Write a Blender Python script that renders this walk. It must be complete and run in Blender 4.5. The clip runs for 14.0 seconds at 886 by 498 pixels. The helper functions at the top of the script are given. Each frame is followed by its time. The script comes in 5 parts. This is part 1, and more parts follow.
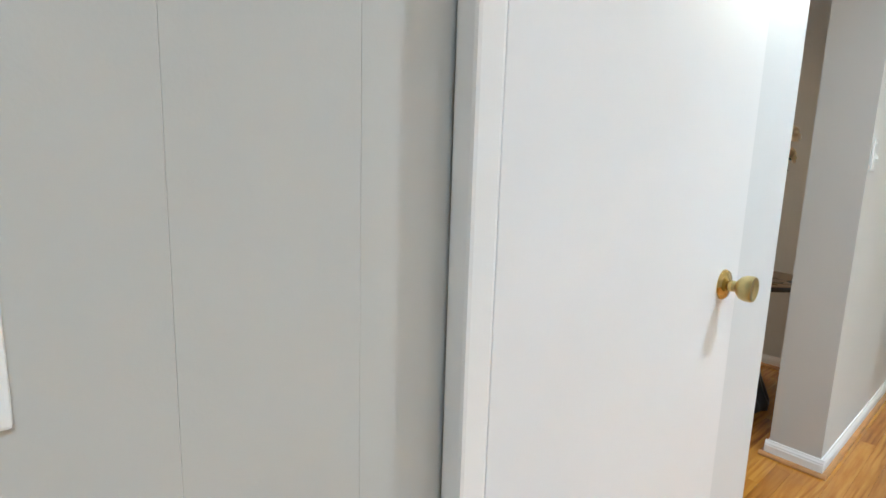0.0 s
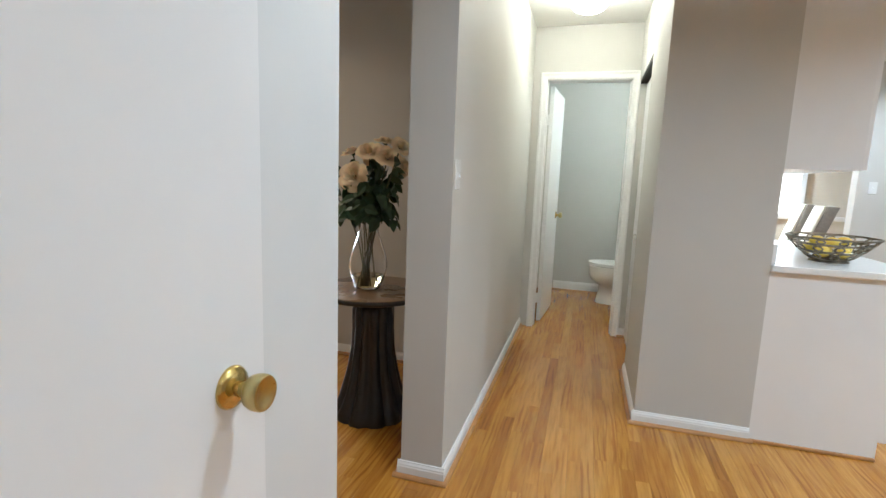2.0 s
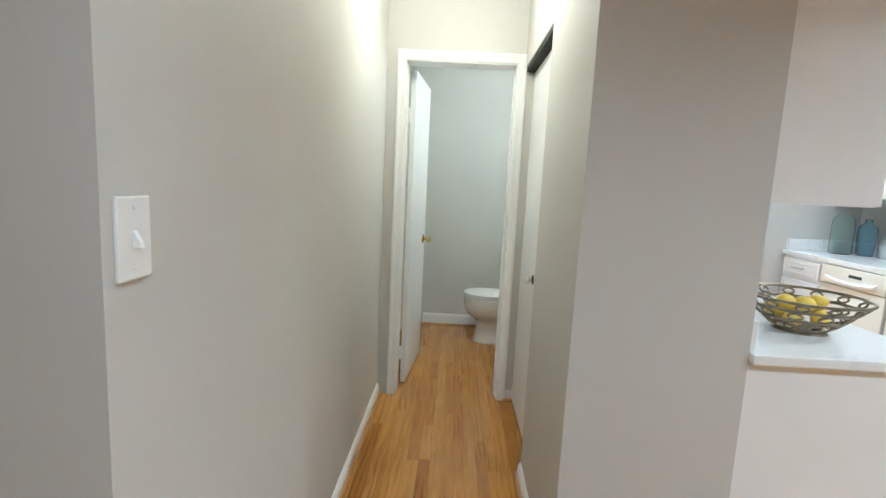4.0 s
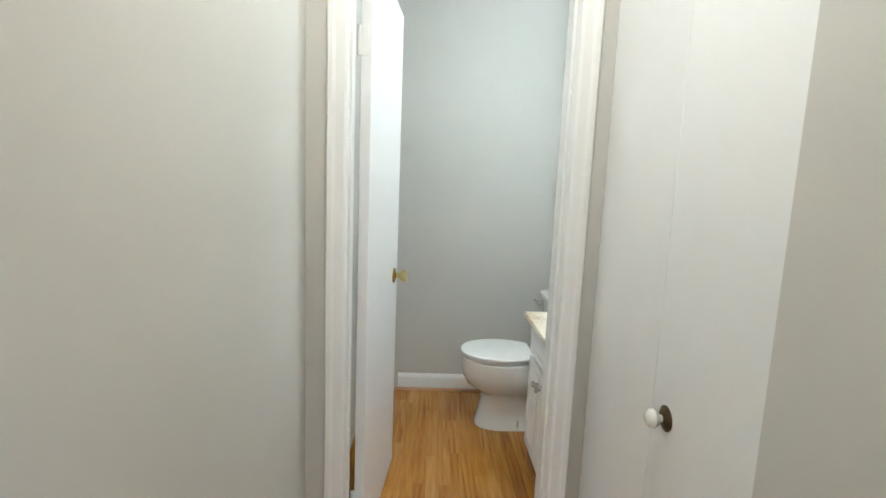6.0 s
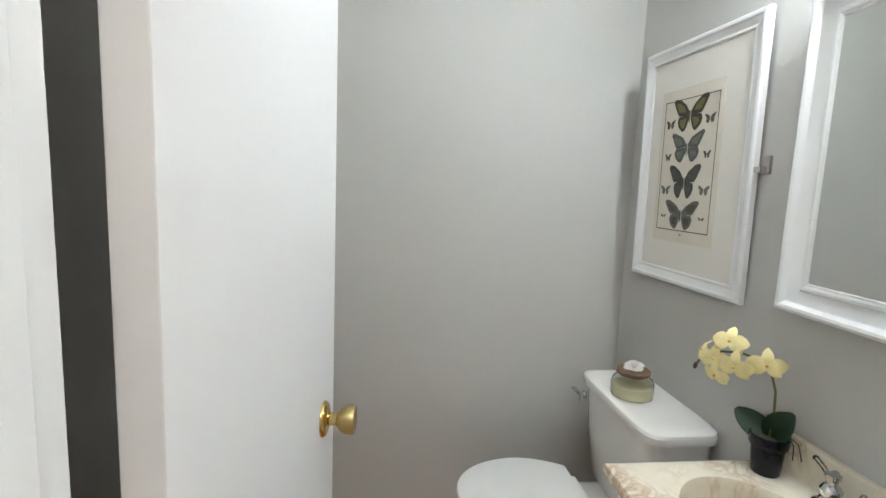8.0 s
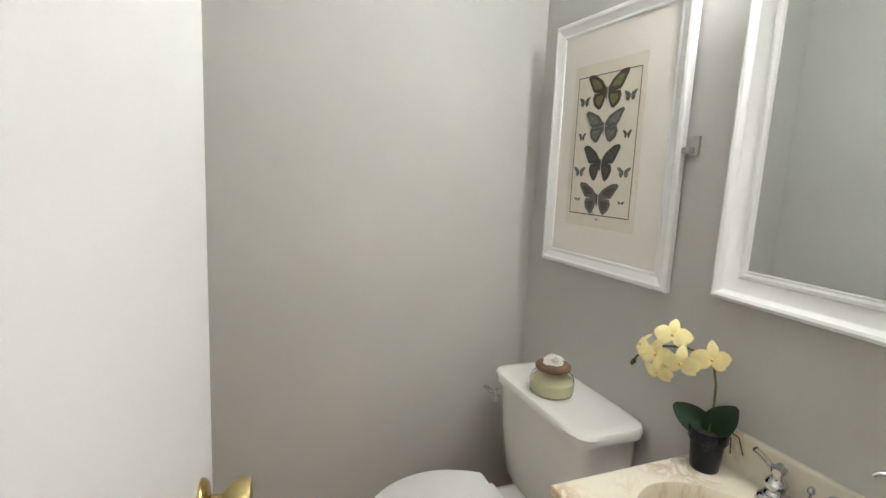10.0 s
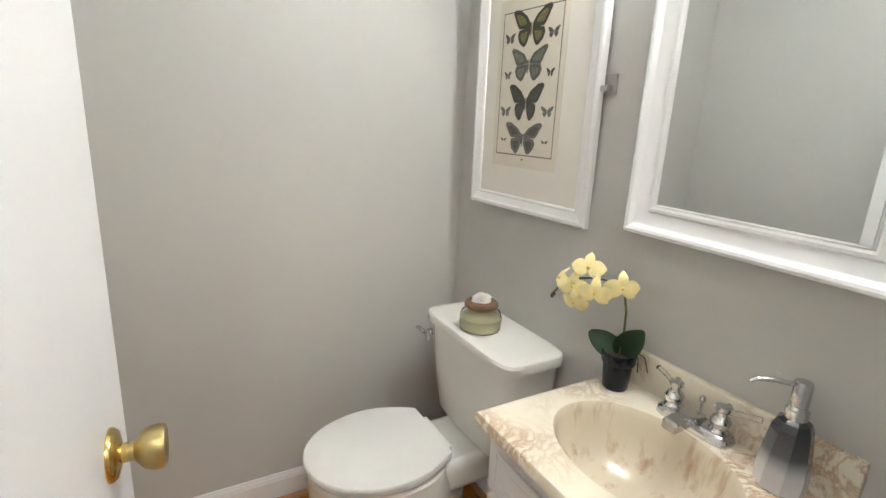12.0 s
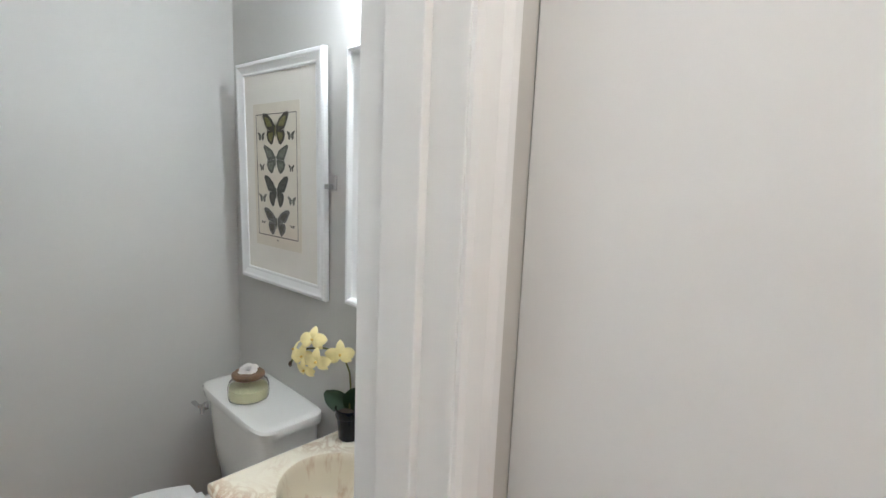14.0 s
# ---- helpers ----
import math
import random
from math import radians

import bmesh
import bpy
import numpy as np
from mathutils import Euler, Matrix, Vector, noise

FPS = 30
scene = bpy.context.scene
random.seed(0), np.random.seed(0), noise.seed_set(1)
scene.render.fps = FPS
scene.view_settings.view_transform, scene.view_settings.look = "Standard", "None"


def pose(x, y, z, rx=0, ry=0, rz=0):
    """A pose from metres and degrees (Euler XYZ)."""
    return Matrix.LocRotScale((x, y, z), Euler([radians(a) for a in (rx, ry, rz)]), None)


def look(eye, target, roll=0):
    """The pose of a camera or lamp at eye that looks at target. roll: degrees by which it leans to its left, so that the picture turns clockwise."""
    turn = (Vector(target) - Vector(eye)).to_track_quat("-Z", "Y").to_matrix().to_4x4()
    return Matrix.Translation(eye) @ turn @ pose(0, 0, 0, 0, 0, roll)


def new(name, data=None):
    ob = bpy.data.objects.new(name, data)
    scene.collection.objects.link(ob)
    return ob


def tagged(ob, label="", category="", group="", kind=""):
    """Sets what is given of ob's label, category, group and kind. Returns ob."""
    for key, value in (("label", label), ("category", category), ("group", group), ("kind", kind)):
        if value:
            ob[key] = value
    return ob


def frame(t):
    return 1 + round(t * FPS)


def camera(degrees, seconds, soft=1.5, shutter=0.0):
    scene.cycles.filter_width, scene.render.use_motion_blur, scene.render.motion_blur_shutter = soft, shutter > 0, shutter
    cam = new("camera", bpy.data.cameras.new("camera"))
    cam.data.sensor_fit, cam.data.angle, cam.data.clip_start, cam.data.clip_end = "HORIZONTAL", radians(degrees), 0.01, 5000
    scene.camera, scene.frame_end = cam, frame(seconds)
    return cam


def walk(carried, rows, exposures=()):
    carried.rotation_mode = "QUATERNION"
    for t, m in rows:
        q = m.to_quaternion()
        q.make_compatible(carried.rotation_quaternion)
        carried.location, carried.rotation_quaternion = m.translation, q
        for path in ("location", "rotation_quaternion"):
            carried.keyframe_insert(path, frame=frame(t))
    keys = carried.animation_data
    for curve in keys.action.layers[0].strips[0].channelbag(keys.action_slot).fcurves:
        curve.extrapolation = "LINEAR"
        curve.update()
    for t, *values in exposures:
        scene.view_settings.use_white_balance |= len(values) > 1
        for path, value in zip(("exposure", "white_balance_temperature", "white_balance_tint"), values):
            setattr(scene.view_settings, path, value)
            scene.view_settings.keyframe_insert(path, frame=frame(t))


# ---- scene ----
cam = camera(84.7, 14.0)
PATH = [
    (0, (0.385, -2.325, 1.149), (-1.139, -1.065, 0.847), 1.8),
    (0.5, (0.408, -2.304, 1.155), (-0.876, -0.801, 0.85), 2.1),
    (1, (0.443, -2.207, 1.144), (-0.593, -0.523, 0.845), 2.2),
    (1.5, (0.483, -2.0, 1.189), (-0.312, -0.188, 0.898), 2.2),
    (2, (0.467, -1.78, 1.254), (-0.085, 0.121, 0.966), 2.1),
    (2.5, (0.444, -1.557, 1.339), (0.106, 0.394, 1.062), 2.2),
    (3, (0.42, -1.313, 1.357), (0.253, 0.66, 1.079), 2.2),
    (3.2, (0.42, -1.175, 1.359), (0.308, 0.803, 1.084), 2.2),
    (5.5, (0.388, 0.576, 1.37), (0.393, 2.558, 1.106), 2.8),
    (6, (0.344, 0.98, 1.357), (0.394, 2.96, 1.082), 2.3),
    (6.5, (0.32, 1.393, 1.359), (0.402, 3.373, 1.086), 2.4),
    (7, (0.293, 1.713, 1.365), (0.386, 3.693, 1.099), 2.4),
    (7.5, (0.282, 2.019, 1.372), (0.443, 3.994, 1.101), 2.5),
    (7.7, (0.295, 2.109, 1.378), (0.479, 4.084, 1.12), 2.4),
    (9.8, (0.245, 2.463, 1.373), (0.949, 4.312, 1.081), 2.9),
    (10, (0.242, 2.472, 1.366), (0.99, 4.303, 1.064), 2.9),
    (10.5, (0.254, 2.484, 1.344), (1.09, 4.268, 0.998), 3.0),
    (11, (0.266, 2.49, 1.328), (1.157, 4.234, 0.92), 2.7),
    (11.5, (0.266, 2.494, 1.316), (1.201, 4.2, 0.853), 2.9),
    (12, (0.272, 2.46, 1.349), (1.236, 4.14, 0.852), 2.9),
    (12.5, (0.282, 2.396, 1.406), (1.278, 4.059, 0.915), 2.7),
    (13, (0.31, 2.295, 1.462), (1.375, 3.927, 1.014), 2.8),
    (13.5, (0.37, 2.18, 1.486), (1.577, 3.731, 1.113), 2.5),
    (14, (0.414, 2.11, 1.5), (1.842, 3.477, 1.198), 2.4),
]
walk(cam, [(t, look(eye, target, roll)) for t, eye, target, roll in PATH],
     [(0, 2.55, 5350, 3), (0.6, 2.45, 5420, 5), (1.5, 2.15, 5500, 6), (3.2, 2.1, 5430, 3), (5.5, 2.32, 5420, 9), (6.2, 2.2, 5430, 10), (7.5, 2.06, 5500, 15), (10, 2.1, 5950, 18), (12.5, 2.36, 5980, 20), (13.5, 2.1, 5650, 18), (14, 1.93, 5500, 18)])

# ---- world, sun ----
world = bpy.data.worlds.new("sky")
scene.world = world
world.use_nodes = True
_wn = world.node_tree.nodes
_sky = _wn.new("ShaderNodeTexSky")
_sky.sky_type = 'NISHITA'
_sky.sun_disc = False
_sky.sun_elevation = radians(42)
_sky.sun_rotation = radians(60)
world.node_tree.links.new(_sky.outputs[0], _wn["Background"].inputs[0])
_wn["Background"].inputs[1].default_value = 0.15
sun = new("sun", bpy.data.lights.new("sun", 'SUN'))
sun.data.energy, sun.data.angle, sun.data.color = 3.0, radians(15), (1, 0.96, 0.9)
sun.matrix_world = look((12, 11, 18), (-4, 1.8, 0))

CEIL = 2.49


def disk_lamp(x, y, z, power, size=0.13, color=(1, 0.99, 0.98), spread=146):
    l = new("lamp", bpy.data.lights.new("lamp", 'AREA'))
    l.data.shape, l.data.size, l.data.energy, l.data.color = 'DISK', size, power, color
    l.data.spread = radians(spread)
    l.matrix_world = pose(x, y, z)
    return l


# recessed ceiling cans: (x, y, watts); the last three are unseen, added to brighten entry, dining room, foyer
CANS = [(0.75, -0.76, 3.5), (2.75, -0.6, 7.2), (3.3, 0.8, 7.2), (2.784, 3.19, 5), (1.3, -2.75, 3.3), (2.0, 5.65, 24), (-1.5, 0.1, 1.9)]
for _x, _y, _w in CANS:
    # the added foyer lamp is warm, in place of bounce off the wood
    disk_lamp(_x, _y, CEIL - 0.012, _w, color=(0.92, 0.985, 1.0) if _x > 0 else (1, 0.74, 0.48))

# the sky's light in the bay window's opening, falling down into the room
_l = new("window_skylight", bpy.data.lights.new("window_skylight", 'AREA'))
_l.data.shape, _l.data.size, _l.data.size_y, _l.data.energy, _l.data.color = 'RECTANGLE', 2.5, 1.2, 58, (0.95, 0.98, 1)
_l.data.spread = radians(112)
_l.matrix_world = look((-4.88, 4.42, 1.5), (-2.9, 4.6, 1.25))


# ---- materials ----
def nodes_of(name):
    m = bpy.data.materials.new(name)
    m.use_nodes = True
    return m, m.node_tree.nodes, m.node_tree.links, m.node_tree.nodes["Principled BSDF"]


def noise_tex(n, l, scale, detail=4, coord=None, rough=0.55):
    t = n.new("ShaderNodeTexNoise")
    t.inputs["Scale"].default_value, t.inputs["Detail"].default_value = scale, detail
    t.inputs["Roughness"].default_value = rough
    if coord is not None:
        l.new(coord, t.inputs["Vector"])
    return t


def ramp(n, l, fac, stops):
    r = n.new("ShaderNodeValToRGB")
    els = r.color_ramp.elements
    for i, (p, c) in enumerate(stops):
        e = els[i] if i < 2 else els.new(p)
        e.position, e.color = p, (*c, 1)
    l.new(fac, r.inputs[0])
    return r


def surface(name, rgb, rough=0.5, metal=0.0, vary=0.06, scale=3.0, fine=220.0, bump=0.06, coat=0.0, spec=0.5):
    """Paint, plaster, ceramic, metal: a base colour with slow blotches, fine grain and a fine relief."""
    m, n, l, b = nodes_of(name)
    co = n.new("ShaderNodeTexCoord").outputs["Object"]
    slow, quick = noise_tex(n, l, scale, 3, co), noise_tex(n, l, fine, 2, co)
    lo, hi = [c * (1 - vary) for c in rgb], [min(1, c * (1 + vary * 0.6)) for c in rgb]
    r = ramp(n, l, slow.outputs[0], [(0.3, lo), (0.7, hi)])
    l.new(r.outputs[0], b.inputs["Base Color"])
    rr = n.new("ShaderNodeMapRange")
    rr.inputs[3].default_value, rr.inputs[4].default_value = max(0.02, rough - 0.06), min(1, rough + 0.06)
    l.new(slow.outputs[0], rr.inputs[0])
    l.new(rr.outputs[0], b.inputs["Roughness"])
    b.inputs["Metallic"].default_value = metal
    b.inputs["Coat Weight"].default_value = coat
    b.inputs["Specular IOR Level"].default_value = spec
    if bump:
        bu = n.new("ShaderNodeBump")
        bu.inputs["Strength"].default_value, bu.inputs["Distance"].default_value = bump, 0.002
        l.new(quick.outputs[0], bu.inputs["Height"])
        l.new(bu.outputs[0], b.inputs["Normal"])
    return m


def glow(name, rgb, strength):
    m, n, l, b = nodes_of(name)
    b.inputs["Base Color"].default_value = (*rgb, 1)
    b.inputs["Emission Color"].default_value = (*rgb, 1)
    b.inputs["Emission Strength"].default_value = strength
    return m


def glass(name, rgb=(1, 1, 1), rough=0.0, ior=1.45):
    m, n, l, b = nodes_of(name)
    b.inputs["Base Color"].default_value = (*rgb, 1)
    b.inputs["Transmission Weight"].default_value = 1
    b.inputs["Roughness"].default_value, b.inputs["IOR"].default_value = rough, ior
    return m


def oak(name, single):
    """Strip oak, honey coloured: each board its own tone, with grain along its length."""
    m, n, l, b = nodes_of(name)
    co = n.new("ShaderNodeTexCoord").outputs["Object"]
    rnd = n.new("ShaderNodeObjectInfo").outputs["Random"] if single else n.new("ShaderNodeNewGeometry").outputs["Random Per Island"]
    mul = n.new("ShaderNodeVectorMath")
    mul.operation = 'SCALE'
    comb = n.new("ShaderNodeCombineXYZ")
    for i in range(3):
        l.new(rnd, comb.inputs[i])
    l.new(comb.outputs[0], mul.inputs[0])
    mul.inputs["Scale"].default_value = 37.0
    add = n.new("ShaderNodeVectorMath")
    l.new(co, add.inputs[0])
    l.new(mul.outputs[0], add.inputs[1])
    mp = n.new("ShaderNodeMapping")
    mp.inputs["Scale"].default_value = (1, 0.07, 1)
    l.new(add.outputs[0], mp.inputs[0])
    grain = noise_tex(n, l, 60, 5, mp.outputs[0], 0.6)
    wide = noise_tex(n, l, 14, 3, mp.outputs[0])
    wide.inputs["Distortion"].default_value = 1.2
    tone = ramp(n, l, rnd, [(0.0, (0.40, 0.170, 0.022)), (0.25, (0.49, 0.225, 0.030)), (0.75, (0.54, 0.262, 0.040)), (1.0, (0.60, 0.31, 0.060))])
    g = ramp(n, l, grain.outputs[0], [(0.36, (0.72, 0.62, 0.5)), (0.6, (1, 1, 1))])
    w = ramp(n, l, wide.outputs[0], [(0.3, (0.80, 0.72, 0.62)), (0.62, (1, 1, 1))])
    m1, m2 = n.new("ShaderNodeMixRGB"), n.new("ShaderNodeMixRGB")
    for mm in (m1, m2):
        mm.blend_type = 'MULTIPLY'
        mm.inputs[0].default_value = 0.8
    l.new(tone.outputs[0], m1.inputs[1])
    l.new(g.outputs[0], m1.inputs[2])
    l.new(m1.outputs[0], m2.inputs[1])
    l.new(w.outputs[0], m2.inputs[2])
    flame = n.new("ShaderNodeTexWave")
    flame.wave_type, flame.bands_direction = 'BANDS', 'X'
    flame.inputs["Scale"].default_value, flame.inputs["Distortion"].default_value = 11.0, 9.0
    flame.inputs["Detail"].default_value, flame.inputs["Detail Scale"].default_value = 2.0, 0.9
    fm = n.new("ShaderNodeMapping")
    fm.inputs["Scale"].default_value = (1, 0.16, 1)
    l.new(add.outputs[0], fm.inputs[0])
    l.new(fm.outputs[0], flame.inputs["Vector"])
    patch = noise_tex(n, l, 1.7, 1, add.outputs[0])
    here = ramp(n, l, patch.outputs[0], [(0.50, (0, 0, 0)), (0.62, (0.75, 0.75, 0.75))])
    fr = ramp(n, l, flame.outputs["Fac"], [(0.05, (0.62, 0.50, 0.38)), (0.42, (1, 1, 1))])
    m3 = n.new("ShaderNodeMixRGB")
    m3.blend_type = 'MULTIPLY'
    l.new(here.outputs[0], m3.inputs[0])
    l.new(m2.outputs[0], m3.inputs[1])
    l.new(fr.outputs[0], m3.inputs[2])
    l.new(m3.outputs[0], b.inputs["Base Color"])
    b.inputs["Roughness"].default_value = 0.22
    b.inputs["Coat Weight"].default_value = 0.2
    b.inputs["Coat Roughness"].default_value = 0.18
    big = noise_tex(n, l, 3.5, 2, co)
    mix = n.new("ShaderNodeMath")
    mix.operation = 'ADD'
    l.new(grain.outputs[0], mix.inputs[0])
    l.new(big.outputs[0], mix.inputs[1])
    bu = n.new("ShaderNodeBump")
    bu.inputs["Strength"].default_value, bu.inputs["Distance"].default_value = 0.06, 0.001
    l.new(mix.outputs[0], bu.inputs["Height"])
    l.new(bu.outputs[0], b.inputs["Normal"])
    return m


def veined(name, base, vein, scale, amount, rough=0.25, warp=2.5, wide=0.055):
    """Cultured marble or quartz: a pale body with drifting veins."""
    m, n, l, b = nodes_of(name)
    co = n.new("ShaderNodeTexCoord").outputs["Object"]
    a = noise_tex(n, l, scale, 6, co, 0.6)
    a.inputs["Distortion"].default_value = warp
    c = noise_tex(n, l, scale * 0.4, 2, co)
    sub = n.new("ShaderNodeMath")
    sub.operation = 'SUBTRACT'
    sub.inputs[1].default_value = 0.5
    l.new(a.outputs[0], sub.inputs[0])
    ab = n.new("ShaderNodeMath")
    ab.operation = 'ABSOLUTE'
    l.new(sub.outputs[0], ab.inputs[0])
    r = ramp(n, l, ab.outputs[0], [(0.0, (1, 1, 1)), (wide, (0, 0, 0))])
    r2 = ramp(n, l, c.outputs[0], [(0.47, (0, 0, 0)), (0.62, (amount, amount, amount))])
    mu = n.new("ShaderNodeMath")
    mu.operation = 'MULTIPLY'
    l.new(r.outputs[0], mu.inputs[0])
    l.new(r2.outputs[0], mu.inputs[1])
    mix = n.new("ShaderNodeMixRGB")
    mix.inputs[1].default_value, mix.inputs[2].default_value = (*base, 1), (*vein, 1)
    l.new(mu.outputs[0], mix.inputs[0])
    l.new(mix.outputs[0], b.inputs["Base Color"])
    b.inputs["Roughness"].default_value = rough
    return m


WALL = surface("wall_paint", (0.555, 0.545, 0.515), 0.62, vary=0.03, scale=1.4, fine=320, bump=0.10)
PANEL = surface("panel_paint", (0.52, 0.52, 0.49), 0.5, vary=0.03, scale=2, fine=260, bump=0.05)
WHITE = surface("trim_paint", (0.80, 0.80, 0.79), 0.36, vary=0.025, scale=4, fine=140, bump=0.05)
DOOR = surface("door_paint", (0.78, 0.78, 0.78), 0.38, vary=0.02, scale=3, fine=120, bump=0.06)
CAB = surface("cabinet_paint", (0.80, 0.80, 0.80), 0.32, vary=0.02, scale=4, fine=150, bump=0.04)
CEILING = surface("ceiling_paint", (0.78, 0.78, 0.76), 0.8, vary=0.02, scale=1.5, fine=300, bump=0.12)
BRASS = surface("brass", (0.60, 0.43, 0.15), 0.16, metal=1.0, vary=0.12, scale=60, bump=0.02)
BRASS_PALE = surface("worn_brass", (0.50, 0.41, 0.18), 0.3, metal=1.0, vary=0.1, scale=70, bump=0.03)
CHROME = surface("chrome", (0.62, 0.62, 0.63), 0.10, metal=1.0, vary=0.03, scale=30, bump=0.0)
NICKEL = surface("nickel", (0.46, 0.44, 0.42), 0.32, metal=1.0, vary=0.05, scale=30, bump=0.0)
IRON = surface("dark_iron", (0.035, 0.03, 0.028), 0.45, metal=0.6, vary=0.2, scale=30)
BRONZE = surface("aged_bronze", (0.14, 0.10, 0.06), 0.38, metal=0.9, vary=0.3, scale=60)
# near-black: paints shade in the door gaps, also colours the dishwasher display
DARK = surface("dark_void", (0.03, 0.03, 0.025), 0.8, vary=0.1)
PORCELAIN = surface("porcelain", (0.80, 0.79, 0.75), 0.09, vary=0.015, scale=5, bump=0.0, coat=0.3)
PLASTIC = surface("white_plastic", (0.82, 0.82, 0.80), 0.25, vary=0.02, scale=12, bump=0.0)
BISQUE = surface("bisque_enamel", (0.76, 0.73, 0.66), 0.25, vary=0.02, scale=6, bump=0.0)
OAK, OAK_FAR = oak("oak_board", True), oak("oak_boards", False)
SHOE = surface("oak_shoe", (0.44, 0.22, 0.08), 0.35, vary=0.25, scale=9, fine=90)
SUBFLOOR = surface("subfloor", (0.10, 0.055, 0.02), 0.8, vary=0.2)
QUARTZ = veined("quartz", (0.80, 0.80, 0.79), (0.50, 0.50, 0.50), 3.0, 0.5, 0.2)
MARBLE = veined("cultured_marble", (0.82, 0.76, 0.62), (0.50, 0.32, 0.19), 8.0, 0.9, 0.18, 3.2, 0.090)


def basin_gel(name):
    """Cream gelcoat with brown streaks running down the bowl."""
    m, n, l, b = nodes_of(name)
    mp = n.new("ShaderNodeMapping")
    mp.inputs["Scale"].default_value = (1, 1, 0.10)
    l.new(n.new("ShaderNodeTexCoord").outputs["Object"], mp.inputs[0])
    t = noise_tex(n, l, 26, 4, mp.outputs[0], 0.6)
    r = ramp(n, l, t.outputs[0], [(0.53, (0.75, 0.67, 0.52)), (0.70, (0.54, 0.36, 0.22))])
    l.new(r.outputs[0], b.inputs["Base Color"])
    b.inputs["Roughness"].default_value, b.inputs["Coat Weight"].default_value = 0.2, 0.3
    return m


BASIN = basin_gel("basin_gelcoat")
CLEAR = glass("clear_glass", (1, 1, 1))
PANE = glass("window_glass", (0.97, 1, 0.99), 0.0, 1.02)
WATER = glass("amber_water", (0.93, 0.82, 0.5), 0.0, 1.33)
GREEN_GLASS = glass("green_glass", (0.86, 0.95, 0.92), 0.02, 1.33)
BLUE_GLASS = glass("blue_glass", (0.66, 0.83, 0.93), 0.03, 1.33)
LAMP_GLASS = glow("lamp_glass", (1.0, 0.90, 0.69), 11.2)
CAN_GLOW = glow("can_glow", (1.0, 0.97, 0.93), 4.0)
BULB = glow("vanity_globe", (0.99, 1.0, 0.87), 22.0)


# ---- mesh helpers ----
def finish(bm, smooth=None):
    bmesh.ops.recalc_face_normals(bm, faces=bm.faces)
    if smooth is not None:
        for f_ in bm.faces:
            f_.smooth = True
        for e in bm.edges:
            if len(e.link_faces) == 2 and e.calc_face_angle(0) > radians(smooth):
                e.smooth = False


def part(name, bm, material, parent=None, label="", smooth=None):
    finish(bm, smooth)
    me = bpy.data.meshes.new(name)
    bm.to_mesh(me)
    bm.free()
    me.materials.append(material)
    ob = new(name, me)
    if parent is not None:
        ob.parent = parent
    if label:
        ob["label"] = label
    return ob


def thing(name, at=(0, 0, 0), label="", category="", group="", kind="", turn=0):
    e = new(name)
    e.empty_display_size = 0.05
    e.matrix_basis = pose(*at, 0, 0, turn)
    return tagged(e, label, category, group, kind)


def setting(name, bm, material, label="", category="", smooth=None):
    return tagged(part(name, bm, material, None, "", smooth), label, category, "", "structure")


def box(bm, x0, x1, y0, y1, z0, z1, bevel=0.0, seg=2):
    """A box, with rounded edges where bevel is given."""
    r = bmesh.ops.create_cube(bm, size=1.0)["verts"]
    bmesh.ops.scale(bm, vec=(abs(x1 - x0), abs(y1 - y0), abs(z1 - z0)), verts=r)
    bmesh.ops.translate(bm, vec=((x0 + x1) / 2, (y0 + y1) / 2, (z0 + z1) / 2), verts=r)
    if bevel:
        es = list({e for v in r for e in v.link_edges})
        bmesh.ops.bevel(bm, geom=es, offset=bevel, segments=seg, affect='EDGES', profile=0.6)
    return bm


def boxes(*rows, bevel=0.0):
    bm = bmesh.new()
    for r in rows:
        box(bm, *r, bevel=bevel)
    return bm


def lathe(profile, n=32, bm=None, centre=(0, 0, 0), axis='z', squash=1.0, caps=True):
    """A body of revolution from (radius, height) pairs."""
    bm = bm or bmesh.new()
    rings = []
    for r, h in profile:
        ring = []
        for i in range(n):
            a = 2 * math.pi * i / n
            p = (r * math.cos(a), r * math.sin(a) * squash, h)
            if axis == 'x':
                p = (p[2], p[0], p[1])
            elif axis == 'y':
                p = (p[0], p[2], p[1])
            ring.append(bm.verts.new(Vector(p) + Vector(centre)))
        rings.append(ring)
    for a, b in zip(rings, rings[1:]):
        for i in range(n):
            bm.faces.new((a[i], a[(i + 1) % n], b[(i + 1) % n], b[i]))
    if caps:
        for ring, (r, h) in ((rings[0], profile[0]), (rings[-1], profile[-1])):
            if r > 1e-5:
                bm.faces.new(ring)
    bmesh.ops.remove_doubles(bm, verts=bm.verts, dist=1e-6)
    return bm


